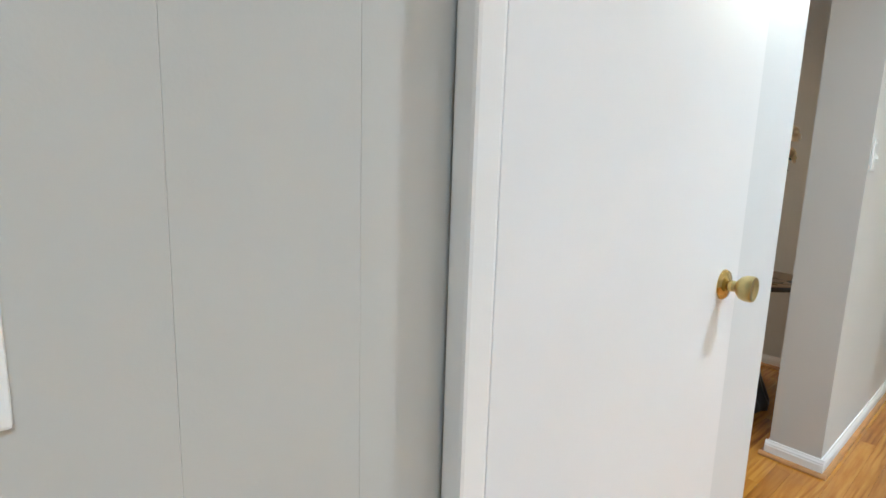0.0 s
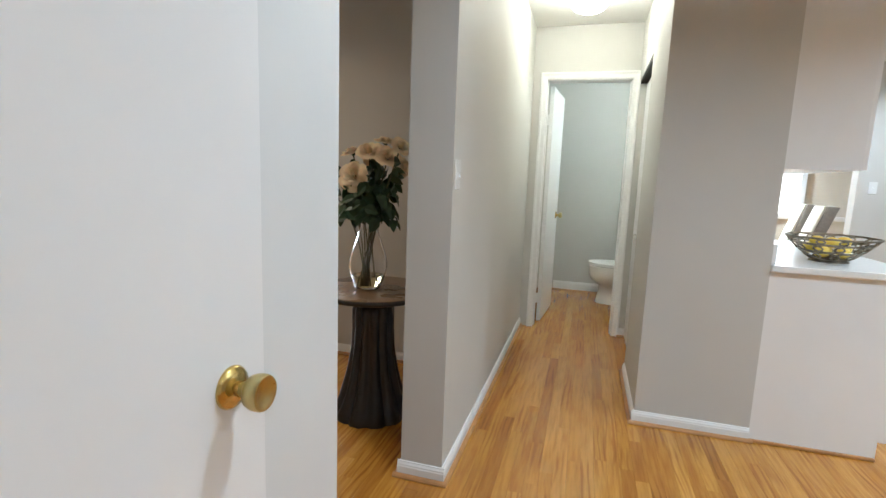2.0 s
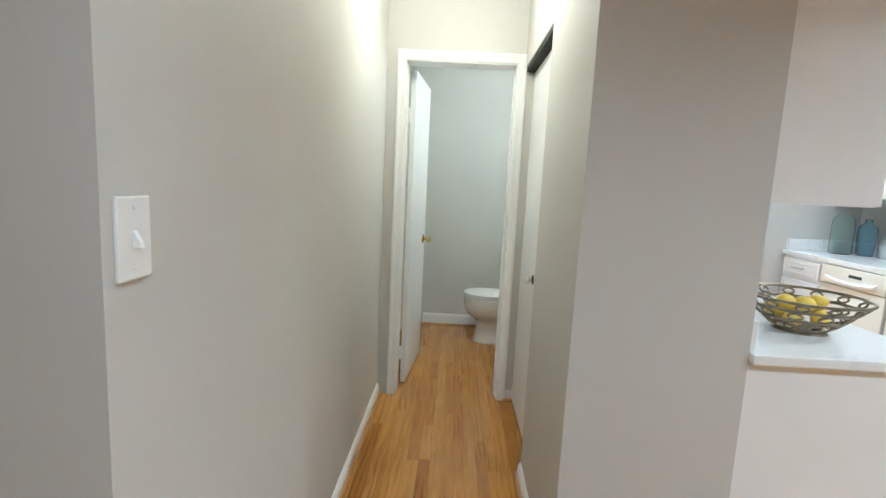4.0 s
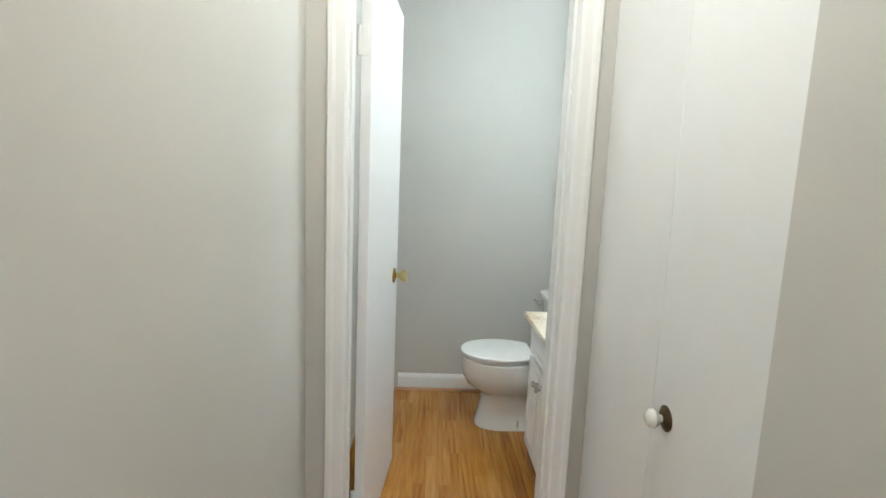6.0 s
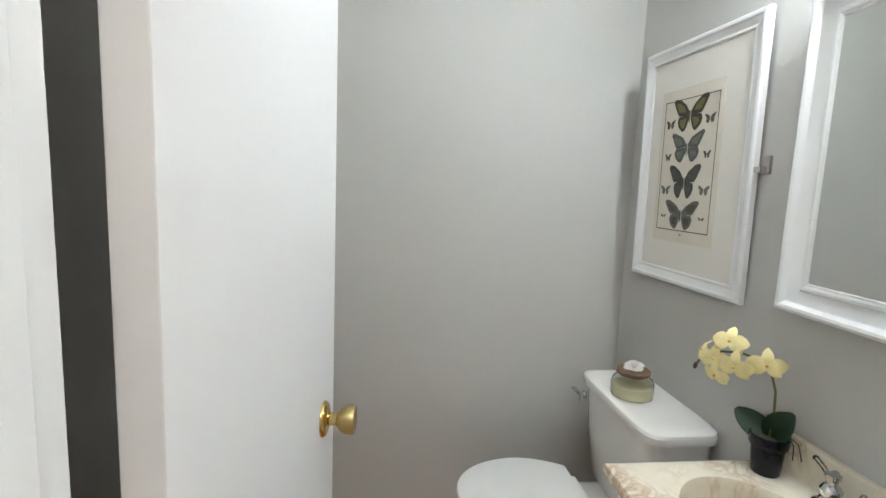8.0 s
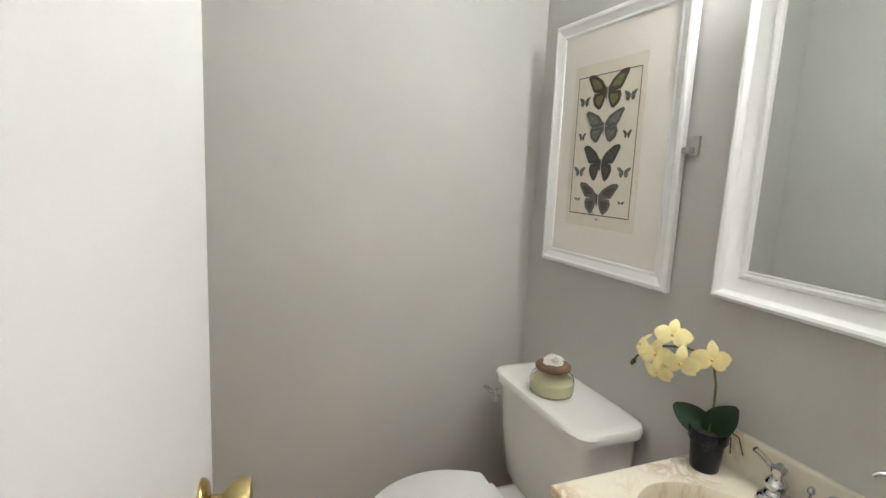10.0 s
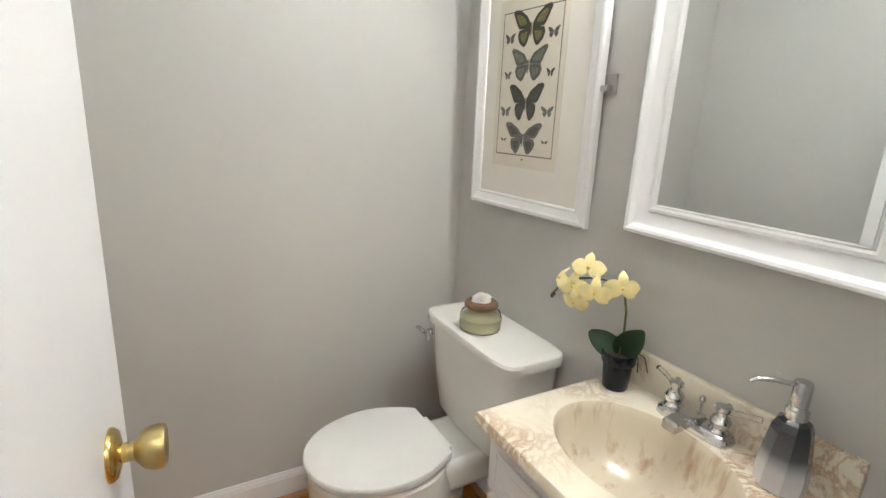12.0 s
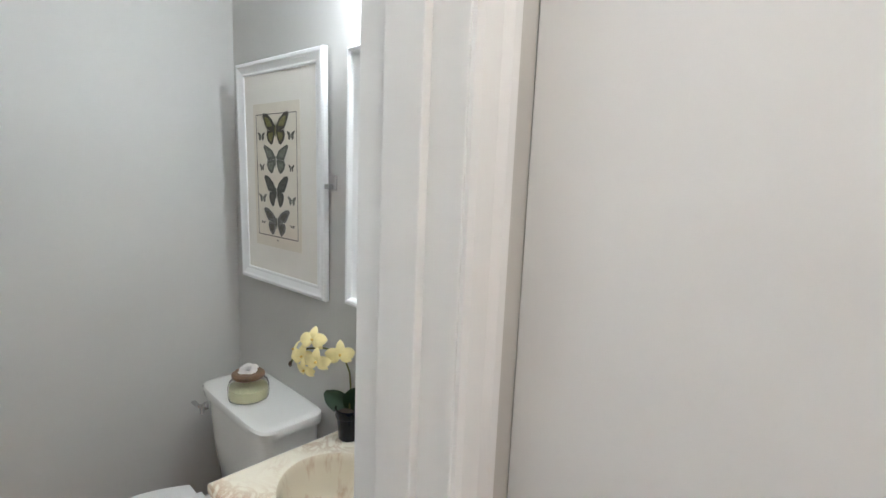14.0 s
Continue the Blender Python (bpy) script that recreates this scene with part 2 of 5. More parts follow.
def tube(points, radius, n=8, bm=None, closed=False):
    """A round bar along points; radius may be a list, one for each point."""
    bm = bm or bmesh.new()
    pts = [Vector(p) for p in points]
    k = len(pts)
    rad = radius if isinstance(radius, (list, tuple)) else [radius] * k
    up, rings = None, []
    for i, p in enumerate(pts):
        a = pts[(i - 1) % k] if (closed or i > 0) else p
        b = pts[(i + 1) % k] if (closed or i < k - 1) else p
        d = (b - a).normalized()
        if up is None:
            up = d.orthogonal().normalized()
        up = (up - d * up.dot(d)).normalized()
        side = d.cross(up)
        rings.append([bm.verts.new(p + (up * math.cos(2 * math.pi * j / n) + side * math.sin(2 * math.pi * j / n)) * rad[i]) for j in range(n)])
    pairs = list(zip(rings, rings[1:])) + ([(rings[-1], rings[0])] if closed else [])
    for a, b in pairs:
        for j in range(n):
            bm.faces.new((a[j], a[(j + 1) % n], b[(j + 1) % n], b[j]))
    if not closed:
        bm.faces.new(rings[0])
        bm.faces.new(rings[-1])
    return bm


def loft(rings, bm=None, caps=True):
    bm = bm or bmesh.new()
    vs = [[bm.verts.new(p) for p in ring] for ring in rings]
    n = len(vs[0])
    for a, b in zip(vs, vs[1:]):
        for i in range(n):
            bm.faces.new((a[i], a[(i + 1) % n], b[(i + 1) % n], b[i]))
    if caps:
        bm.faces.new(vs[0])
        bm.faces.new(vs[-1])
    return bm


def picture_frame(w, h, profile):
    """Mitred frame in the y-z plane, centred, facing -x. profile: (inset from the outer edge, height off the wall)."""
    bm = bmesh.new()
    loops = []
    for inset, d in profile:
        a, c = w / 2 - inset, h / 2 - inset
        loops.append([bm.verts.new((-d, y, z)) for y, z in ((-a, -c), (a, -c), (a, c), (-a, c))])
    for p, q in zip(loops, loops[1:]):
        for i in range(4):
            bm.faces.new((p[i], p[(i + 1) % 4], q[(i + 1) % 4], q[i]))
    return bm


def raised_door(bm, w, h, t=0.02, stile=0.055):
    """A cabinet door in the y-z plane, facing -x, its low near corner at the origin: frame, groove and raised centre panel."""
    box(bm, -t, 0, 0, w, 0, h, 0.003)
    loops = []
    for inset, d in ((stile, t + 0.0005), (stile + 0.008, t - 0.007), (stile + 0.014, t - 0.007), (stile + 0.034, t + 0.001)):
        if inset * 2 > min(w, h) - 0.02:
            inset = min(w, h) / 2 - 0.01
        loops.append([bm.verts.new((-d, y, z)) for y, z in ((inset, inset), (w - inset, inset), (w - inset, h - inset), (inset, h - inset))])
    for p, q in zip(loops, loops[1:]):
        for i in range(4):
            bm.faces.new((p[i], p[(i + 1) % 4], q[(i + 1) % 4], q[i]))
    bm.faces.new(loops[-1])
    # a raised bead round the panel, so that the groove reads
    tube([(-t - 0.001, y, z) for y, z in ((stile, stile), (w - stile, stile), (w - stile, h - stile), (stile, h - stile))], 0.004, 6, bm, True)
    return bm


def bar_handle(parent, at, vertical=True, length=0.13):
    x, y, z = at
    h = length / 2
    bm = bmesh.new()
    d = Vector((0, 0, h)) if vertical else Vector((0, h, 0))
    c = Vector((x - 0.03, y, z))
    tube([c - d, c + d], 0.005, 8, bm)
    for s in (-0.7, 0.7):
        tube([Vector((x, y, z)) + d * s, c + d * s], 0.004, 8, bm)
    return part("handle", bm, NICKEL, parent, "brushed nickel bar handle", 40)


def door_knob(parent, at, nx, pale=True):
    """A round brass knob with its rose; nx: the way along x that it points, 1 or -1."""
    rose = lathe([(0.033, 0.0), (0.033, 0.003), (0.029, 0.008), (0.018, 0.011), (0.012, 0.013), (0.012, 0.02)], 28, axis='x')
    knob = lathe([(0.011, 0.018), (0.012, 0.026), (0.017, 0.030), (0.024, 0.036), (0.0275, 0.046), (0.0275, 0.056), (0.026, 0.060), (0.022, 0.0605), (0.018, 0.058), (0.0, 0.057)], 28, axis='x')
    obs = [part("rose", rose, BRASS, parent, "polished brass rose", 40), part("knob", knob, BRASS_PALE, parent, "worn pale brass knob", 40)]
    for o in obs:
        o.matrix_basis = Matrix.Translation(at) @ Matrix.Diagonal((nx, 1, 1, 1))
    return obs

# ---- the building ----
T = CEIL
# hall and bath
setting("wall_hall_left", boxes((-0.205, -0.025, 0.013, 4.2, 0, T)), WALL, "light greige painted hall wall", "wall")
setting("wall_hall_end", boxes((-0.025, 0.076, 2.405, 2.535, 0, T), (0.757, 0.92, 2.405, 2.555, 0, T), (0.076, 0.757, 2.405, 2.535, 2.086, T)), WALL,
        "light greige end wall with a bathroom doorway", "wall")
setting("wall_closet_front", boxes((0.793, 1.334, 0.861, 0.961, 0, T), (0.793, 0.905, 0.961, 1.58, 0, T), (0.793, 0.905, 1.58, 2.405, 2.058, T)), WALL,
        "light greige wall round the hall closet", "wall")
setting("wall_bath_right", boxes((1.228, 1.334, 0.961, 4.2, 0, T)), WALL, "light greige bathroom wall", "wall")
setting("wall_closet_back", boxes((0.92, 1.228, 2.405, 2.555, 0, T)), WALL, "light greige partition wall", "wall")
setting("wall_bath_end", boxes((-0.025, 1.228, 4.02, 4.2, 0, T)), WALL, "light greige bathroom end wall", "wall")
# entry side
setting("wall_entry", boxes((-0.16, -0.024, -1.9, -1.129, 2.05, T), (-0.16, -0.06, -3.7, -1.9, 0, T)), PANEL,
        "pale grey painted entry wall with a closet door", "wall")
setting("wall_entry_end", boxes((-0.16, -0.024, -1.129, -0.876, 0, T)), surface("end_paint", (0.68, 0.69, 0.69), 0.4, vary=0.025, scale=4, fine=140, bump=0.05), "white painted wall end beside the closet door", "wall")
setting("wall_entry_back", boxes((-0.16, 4.25, -3.8, -3.7, 0, T)), WALL, "light greige wall", "wall")
setting("wall_foyer", boxes((-3.1, -0.16, -1.0, -0.876, 0, T)), WALL, "light greige foyer wall", "wall")
setting("wall_foyer_side", boxes((-3.1, -3.0, -0.876, 1.2, 0, T)), WALL, "light greige foyer wall", "wall")
setting("wall_living_right", boxes((-1.2, -0.205, 1.203, 1.32, 0, T)), WALL, "light greige wall beside the living room opening", "wall")
setting("wall_living_header", boxes((-2.95, -1.2, 1.203, 1.32, 2.03, T)), WALL, "light greige header over the living room opening", "wall")
setting("wall_living_left", boxes((-4.45, -2.95, 1.203, 1.32, 0, T)), WALL, "light greige wall beside the living room opening", "wall")
setting("wall_living_end", boxes((-4.45, -0.205, 8.4, 8.5, 0, T)), WALL, "light greige living room wall", "wall")
setting("wall_closet_side", boxes((-0.9, -0.8, -3.7, -1.0, 0, T), (-0.8, -0.16, -3.8, -3.7, 0, T)), WALL, "closet wall", "wall")
# bay: main wall, header, angled cheeks
BX, BY0, BY1 = -4.95, 3.05, 5.78
setting("wall_bay", boxes((-4.45, -4.3, 1.32, 2.2, 0, T), (-4.45, -4.3, 6.65, 8.4, 0, T), (-4.45, -4.3, 2.2, 6.65, 2.13, T)), WALL,
        "light greige wall above and beside the bay window", "wall")
setting("bay_soffit", boxes((-5.1, -4.45, 2.2, 6.65, 2.14, 2.2)), WHITE, "white soffit of the bay window", "soffit")
bm = bmesh.new()
box(bm, -5.05, BX, BY0, BY1, 0, 0.72)
box(bm, -5.05, BX, BY0, BY1, 2.06, 2.14)
setting("wall_bay_sill", bm, WALL, "light greige wall under the bay window", "wall")
ANG = math.atan2(0.85, 0.62)


def cheek(y_sign):
    """Frame of an angled bay side: origin at the main window's end, x along the wall to the room."""
    y = BY1 if y_sign > 0 else BY0
    return Matrix.Translation((BX, y, 0)) @ Matrix.Rotation(y_sign * ANG, 4, 'Z')


for s, nm in ((1, "wall_bay_right"), (-1, "wall_bay_left")):
    w = setting(nm, boxes((0, 1.05, 0 if s > 0 else -0.1, 0.1 if s > 0 else 0, 0, 0.72), (0, 1.05, 0 if s > 0 else -0.1, 0.1 if s > 0 else 0, 2.06, 2.14),
                          (0, 0.09, 0 if s > 0 else -0.1, 0.1 if s > 0 else 0, 0.72, 2.06), (0.8, 1.05, 0 if s > 0 else -0.1, 0.1 if s > 0 else 0, 0.72, 2.06)),
                WALL, "light greige angled bay wall", "wall")
    w.matrix_basis = cheek(s)
# kitchen and dining
setting("wall_kitchen_back", boxes((2.98, 4.25, 3.95, 4.07, 0, T)), WALL, "light greige kitchen wall", "wall")
setting("wall_kitchen_side", boxes((4.12, 4.25, -3.7, 3.95, 0, T)), WALL, "light greige kitchen wall", "wall")
setting("soffit_kitchen", boxes((3.80, 4.12, 0.6, 3.95, 2.19, T)), WALL, "greige soffit above the wall cabinets", "soffit")
setting("wall_dining", boxes((1.334, 5.2, 6.2, 6.3, 0, T), (5.1, 5.2, 4.07, 6.2, 0, T), (1.24, 1.334, 4.2, 6.3, 0, T), (4.25, 5.1, 3.95, 4.07, 0, T)),
        surface("dining_paint", (0.66, 0.62, 0.54), 0.6, vary=0.03), "pale cream dining room wall", "wall")
# ceilings
setting("ceiling", boxes((-4.45, 5.2, -3.8, 8.5, T, T + 0.06)), CEILING, "flat white painted ceiling", "ceiling")


# base boards with an oak shoe
def baseboard(x0, y0, x1, y1, side, high=0.070, shoe=True):
    """Along a wall's foot from one end to the other; side: +1 when the room lies left of that way."""
    d = Vector((x1 - x0, y1 - y0, 0))
    L = d.length
    d.normalize()
    nrm = Vector((-d.y, d.x, 0)) * side
    def sweep(prof, ends=(0, L)):
        rings = []
        for s_ in ends:
            rings.append([Vector((x0, y0, 0)) + d * s_ + nrm * a + Vector((0, 0, h)) for a, h in prof])
        return loft(rings)
    ob = setting("baseboard", sweep([(0, 0.001), (0.013, 0.001), (0.013, high - 0.023), (0.011, high - 0.019), (0.011, high - 0.014), (0.007, high - 0.007), (0.005, high), (0, high)]), WHITE,
                 "white moulded baseboard with an oak shoe", "baseboard")
    if shoe:
        part("shoe_molding", sweep([(0.0132, 0.0005), (0.029, 0.0005), (0.029, 0.006), (0.025, 0.012), (0.019, 0.016), (0.0132, 0.0175)], (-0.0155, L + 0.0155)), SHOE, ob, "oak quarter-round shoe")
    return ob


for seg in ((-0.025, 0.013, -0.025, 2.39, -1), (-0.218, 0.013, -0.012, 0.013, -1), (-0.205, 0.013, -0.205, 1.2, 1),
            (0.793, 1.58, 0.793, 0.861, -1), (0.780, 0.861, 1.334, 0.861, -1), (-0.205, 1.203, -1.2, 1.203, 1), (-1.2, 1.19, -1.2, 1.333, 1),
            (0.16, 4.02, 1.228, 4.02, -1, 0.110), (1.228, 4.02, 1.228, 3.22, -1, 0.110), (0.800, 2.405, 0.845, 2.405, -1),
            (-4.3, 6.65, -4.3, 8.4, -1), (BX, BY0, BX, BY1, -1), (-0.024, -1.12, -0.024, -0.863, -1), (-2.95, 1.32, -4.3, 1.32, -1)):
    baseboard(*seg)
c1 = cheek(1)
p0, p1 = c1 @ Vector((0.01, 0, 0)), c1 @ Vector((1.05, 0, 0))
baseboard(p0.x, p0.y, p1.x, p1.y, -1)


# casings
def door_trim(x0, x1, top, y, w=0.058):
    """Casing about a doorway in a wall facing -y, with a rounded outer bead."""
    bm = bmesh.new()
    prof = [(0, 0), (0, 0.008), (0.006, 0.012), (0.03, 0.013), (0.040, 0.018), (w - 0.004, 0.018), (w, 0.014), (w, 0)]
    def ring(px, pz, dx, dz):
        return [Vector((px + dx * a, y - h, pz + dz * a)) for a, h in prof]
    loft([ring(x0, 0.0, -1, 0), ring(x0, top, -1, 1), ring(x1, top, 1, 1), ring(x1, 0.0, 1, 0)], bm)
    return setting("trim", bm, WHITE, "white moulded casing of the bathroom doorway", "door casing")


door_trim(0.092, 0.744, 2.078, 2.405, 0.055)
# jamb lining with its stop
setting("jamb", boxes((0.076, 0.091, 2.402, 2.538, 0, 2.086), (0.742, 0.757, 2.402, 2.560, 0, 2.086), (0.091, 0.742, 2.402, 2.538, 2.071, 2.086),
                      (0.731, 0.742, 2.448, 2.506, 0, 2.071), (0.091, 0.099, 2.448, 2.500, 0, 2.071), bevel=0.002), WHITE, "white painted door jamb", "door jamb")
bm = bmesh.new()
prof = [(0, 0), (0, 0.008), (0.006, 0.012), (0.04, 0.018), (0.058, 0.014), (0.058, 0)]
loft([[Vector((0.750 + a, 2.555 + h, z)) for a, h in prof] for z in (0, 2.11)], bm)
setting("trim_inner", bm, WHITE, "white casing on the bathroom side", "door casing")

# boards of the floor: laid at the end of the file
floor = setting("floor", boxes((-5.05, -3.1, 1.2, 8.5, -0.08, -0.02), (-3.1, -0.16, -1.0, 8.5, -0.08, -0.02), (-0.9, -0.16, -3.8, -1.0, -0.08, -0.02), (-0.16, 4.25, -3.8, 8.5, -0.08, -0.02), (4.25, 5.2, 3.95, 8.5, -0.08, -0.02)), SUBFLOOR, "honey oak strip floor, satin finish", "floor")


# ---- entry ----
def closet_door_entry():
    d = thing("door_1", (0, 0, 0), "closed white flush closet door with a brass knob", "door", kind="structure")
    part("slab", boxes((-0.054, -0.019, -1.9065, -1.131, 0.012, 2.035), bevel=0.002), DOOR, d)
    door_knob(d, (-0.019, -1.208, 0.935), 1)
    part("bolt_plate", boxes((-0.019, -0.0165, -1.235, -1.165, 1.528, 1.562), bevel=0.001), BRASS, d, "brass bolt plate")
    bm = tube([(-0.010, -1.232, 1.545), (-0.010, -1.133, 1.545)], 0.0065, 12)
    tube([(-0.010, -1.21, 1.545), (0.006, -1.21, 1.553)], 0.004, 8, bm)
    part("slide_bolt", bm, BRASS, d, "brass slide bolt", 40)
    for y in (-1.222, -1.178):
        part("bolt_keeper", boxes((-0.0165, -0.0005, y - 0.006, y + 0.006, 1.535, 1.555), bevel=0.003), BRASS, d)
    bm = boxes((-0.05, -0.012, -1.958, -1.913, 0, 2.10), (-0.05, -0.012, -1.958, -1.10, 2.045, 2.10), bevel=0.006)
    setting("trim", bm, WHITE, "white casing beside the closet door", "door casing")
    # near-black strip behind the casing, its colour standing in for the gap's shade
    setting("jamb", boxes((-0.15, -0.052, -1.93, -1.907, 0, 2.05)), DARK, "near-black strip painting the shade in the door gap", "door jamb")


closet_door_entry()
# grooved panelling
panelling = thing("wall_panelling", (0, 0, 0), "grey painted wall panelling with vertical grooves", "wall panelling", kind="structure")
edges = [-3.7, -3.47, -3.27, -3.07, -2.87, -2.67, -2.47, -2.248, -2.072, -1.957]
for a, b in zip(edges, edges[1:]):
    part("panel", box(bmesh.new(), -0.06, -0.0565, a + 0.00002, b - 0.00002, 0, T, 0.0006, 1), PANEL, panelling)



def switch_plate(name, at, facing, label, toggles=1, w=0.072, h=0.116):
    """A wall plate: facing 'x+', 'x-' or 'y-'."""
    d = thing(name, at, label, "switch" if toggles else "outlet")
    bm = box(bmesh.new(), 0, 0.006, -w / 2, w / 2, -h / 2, h / 2, 0.003)
    obs = [part("plate", bm, PLASTIC, d)]
    if toggles:
        for i in range(toggles):
            bm = bmesh.new()
            loft([[Vector((0.005, -0.005, -0.012)), Vector((0.005, 0.005, -0.012)), Vector((0.005, 0.005, 0.012)), Vector((0.005, -0.005, 0.012))],
                  [Vector((0.017, -0.004, -0.013)), Vector((0.017, 0.004, -0.013)), Vector((0.015, 0.004, -0.005)), Vector((0.015, -0.004, -0.005))]], bm)
            obs.append(part("toggle", bm, PLASTIC, d))
    else:
        for z in (-0.02, 0.02):
            obs.append(part("socket", box(bmesh.new(), 0.005, 0.008, -0.017, 0.017, z - 0.014, z + 0.014, 0.003), PLASTIC, d))
    for z in (-0.042, 0.042):
        obs.append(part("screw", lathe([(0.003, 0.005), (0.003, 0.0072), (0, 0.0075)], 10, axis='x', centre=(0, 0, z)), PLASTIC, d))
    turn = {'x+': 0, 'x-': 180, 'y-': -90}[facing]
    d.matrix_basis = pose(*at, 0, 0, turn)
    return d


switch_plate("light_switch", (-0.025, 0.070, 1.270), 'x+', "white toggle switch plate on the hall wall")
switch_plate("light_switch", (-0.0565, -2.41, 1.02), 'x+', "white wall plate on the grey panelling", w=0.115)


def side_table():
    tx, ty = -0.56, 0.50
    d = thing("side_table", (tx, ty, 0), "round dark wood table on a carved tree-trunk pedestal", "side table")
    top = surface("table_top", (0.20, 0.120, 0.060), 0.28, vary=0.25, scale=7, fine=70, coat=0.12)
    part("tabletop", lathe([(0.0, 0.648), (0.285, 0.648), (0.297, 0.652), (0.302, 0.662), (0.302, 0.668), (0.297, 0.677), (0.288, 0.68), (0.0, 0.68)], 64), top, d, "polished dark brown top", 40)
    part("edge_band", lathe([(0.298, 0.6525), (0.3032, 0.657), (0.3042, 0.664), (0.3032, 0.671), (0.2985, 0.6755)], 64, caps=False), surface("table_edge", (0.02, 0.014, 0.01), 0.3, vary=0.3), d, "near-black rounded edge", 60)
    trunk = surface("carved_trunk", (0.016, 0.011, 0.008), 0.34, vary=0.5, scale=14, fine=60, bump=0.5)
    rng = random.Random(4)
    lobes = [rng.uniform(0.6, 1.3) for _ in range(12)]
    rings = []
    for h, r, k in ((0, 0.200, 0.05), (0.03, 0.198, 0.07), (0.07, 0.176, 0.10), (0.14, 0.148, 0.12), (0.24, 0.124, 0.13), (0.36, 0.108, 0.12), (0.46, 0.102, 0.11), (0.53, 0.103, 0.10), (0.565, 0.104, 0.08), (0.59, 0.098, 0.06), (0.603, 0.084, 0.03), (0.606, 0.078, 0.0), (0.622, 0.082, 0.0), (0.648, 0.088, 0.0)):
        ring = []
        for i in range(96):
            a = 2 * math.pi * i / 96
            lobe = lobes[int(i / 8) % 12]
            rr = r * (1 + k * lobe * (abs(math.cos(a * 6 + 0.6 * h)) * 1.6 - 1) + 0.05 * noise.noise((3 * math.cos(a), 3 * math.sin(a), h * 9)) + 0.03 * noise.noise((9 * math.cos(a), 9 * math.sin(a), h * 22)))
            ring.append(Vector((rr * math.cos(a), rr * math.sin(a), h)))
        rings.append(ring)
    part("pedestal", loft(rings), trunk, d, "black carved tree-trunk pedestal", 60)


side_table()


def rose_head(bm, centre, face, size, rng):
    """A full garden rose: whorls of broad cupped petals round a tight heart, the outer ones rolled back."""
    face = Vector(face).normalized()
    q = face.to_track_quat('Z', 'Y').to_matrix()
    for ring, (count, r0, height, flare, half) in enumerate(((3, 0.13, 0.52, 0.00, 1.15), (4, 0.25, 0.56, 0.04, 0.95), (5, 0.38, 0.54, 0.12, 0.82), (5, 0.50, 0.46, 0.26, 0.80), (6, 0.56, 0.32, 0.44, 0.70))):
        for k in range(count):
            a0 = 2 * math.pi * (k + 0.41 * ring) / count + rng.uniform(-0.12, 0.12)
            nu, nv, grow, lean = 8, 6, rng.uniform(0.92, 1.1), rng.uniform(-0.04, 0.05)
            grid = []
            for v in range(nv):
                t = v / (nv - 1)
                span = half * (0.55 + 0.45 * math.sin(math.pi * min(1.0, t * 0.9 + 0.05)))
                row = []
                for u in range(nu):
                    s = u / (nu - 1) * 2 - 1
                    ang = a0 + s * span
                    rad = (r0 * (0.30 + 0.70 * math.sin(math.pi / 2 * min(1, t * 1.25))) + flare * t ** 3) * grow + 0.03 * s * (1 if k % 2 else -1) * t
                    zz = -0.30 + (height + lean) * t * (1 - 0.22 * s * s * t) - 0.30 * flare * t ** 6 + 0.025 * math.sin(4 * s + a0 * 5) * t
                    row.append(bm.verts.new(Vector(centre) + q @ (Vector((rad * math.cos(ang), rad * math.sin(ang), zz)) * size)))
                grid.append(row)
            for a, b in zip(grid, grid[1:]):
                for u in range(nu - 1):
                    bm.faces.new((a[u], a[u + 1], b[u + 1], b[u]))
    return bm


def leaf(bm, at, way, length, width, droop, rng, facing=(0, 0, 1)):
    """One leaf with a folded midrib and a pointed tip."""
    way = Vector(way).normalized()
    side = way.cross(Vector(facing))
    side = side.normalized() if side.length > 1e-4 else Vector((1, 0, 0))
    up = side.cross(way)
    rows = []
    for i in range(6):
        t = i / 5
        w = width * math.sin(math.pi * (0.05 + 0.95 * t) ** 0.8) ** 0.7 * 0.5 if i < 5 else 0.0008
        mid = Vector(at) + way * length * t - Vector((0, 0, 1)) * droop * length * t * t
        rows.append([bm.verts.new(mid - side * w + up * w * 0.35), bm.verts.new(mid), bm.verts.new(mid + side * w + up * w * 0.35)])
    for a, b in zip(rows, rows[1:]):
        for j in range(2):
            bm.faces.new((a[j], a[j + 1], b[j + 1], b[j]))


PETAL = surface("rose_petal", (0.82, 0.66, 0.44), 0.6, vary=0.12, scale=18, fine=120)
PETAL.node_tree.nodes["Principled BSDF"].inputs["Subsurface Weight"].default_value = 0.15
FOLIAGE = surface("rose_leaf", (0.028, 0.06, 0.022), 0.42, vary=0.4, scale=25, fine=150)
STEM = surface("flower_stem", (0.09, 0.085, 0.035), 0.5, vary=0.3, scale=30)


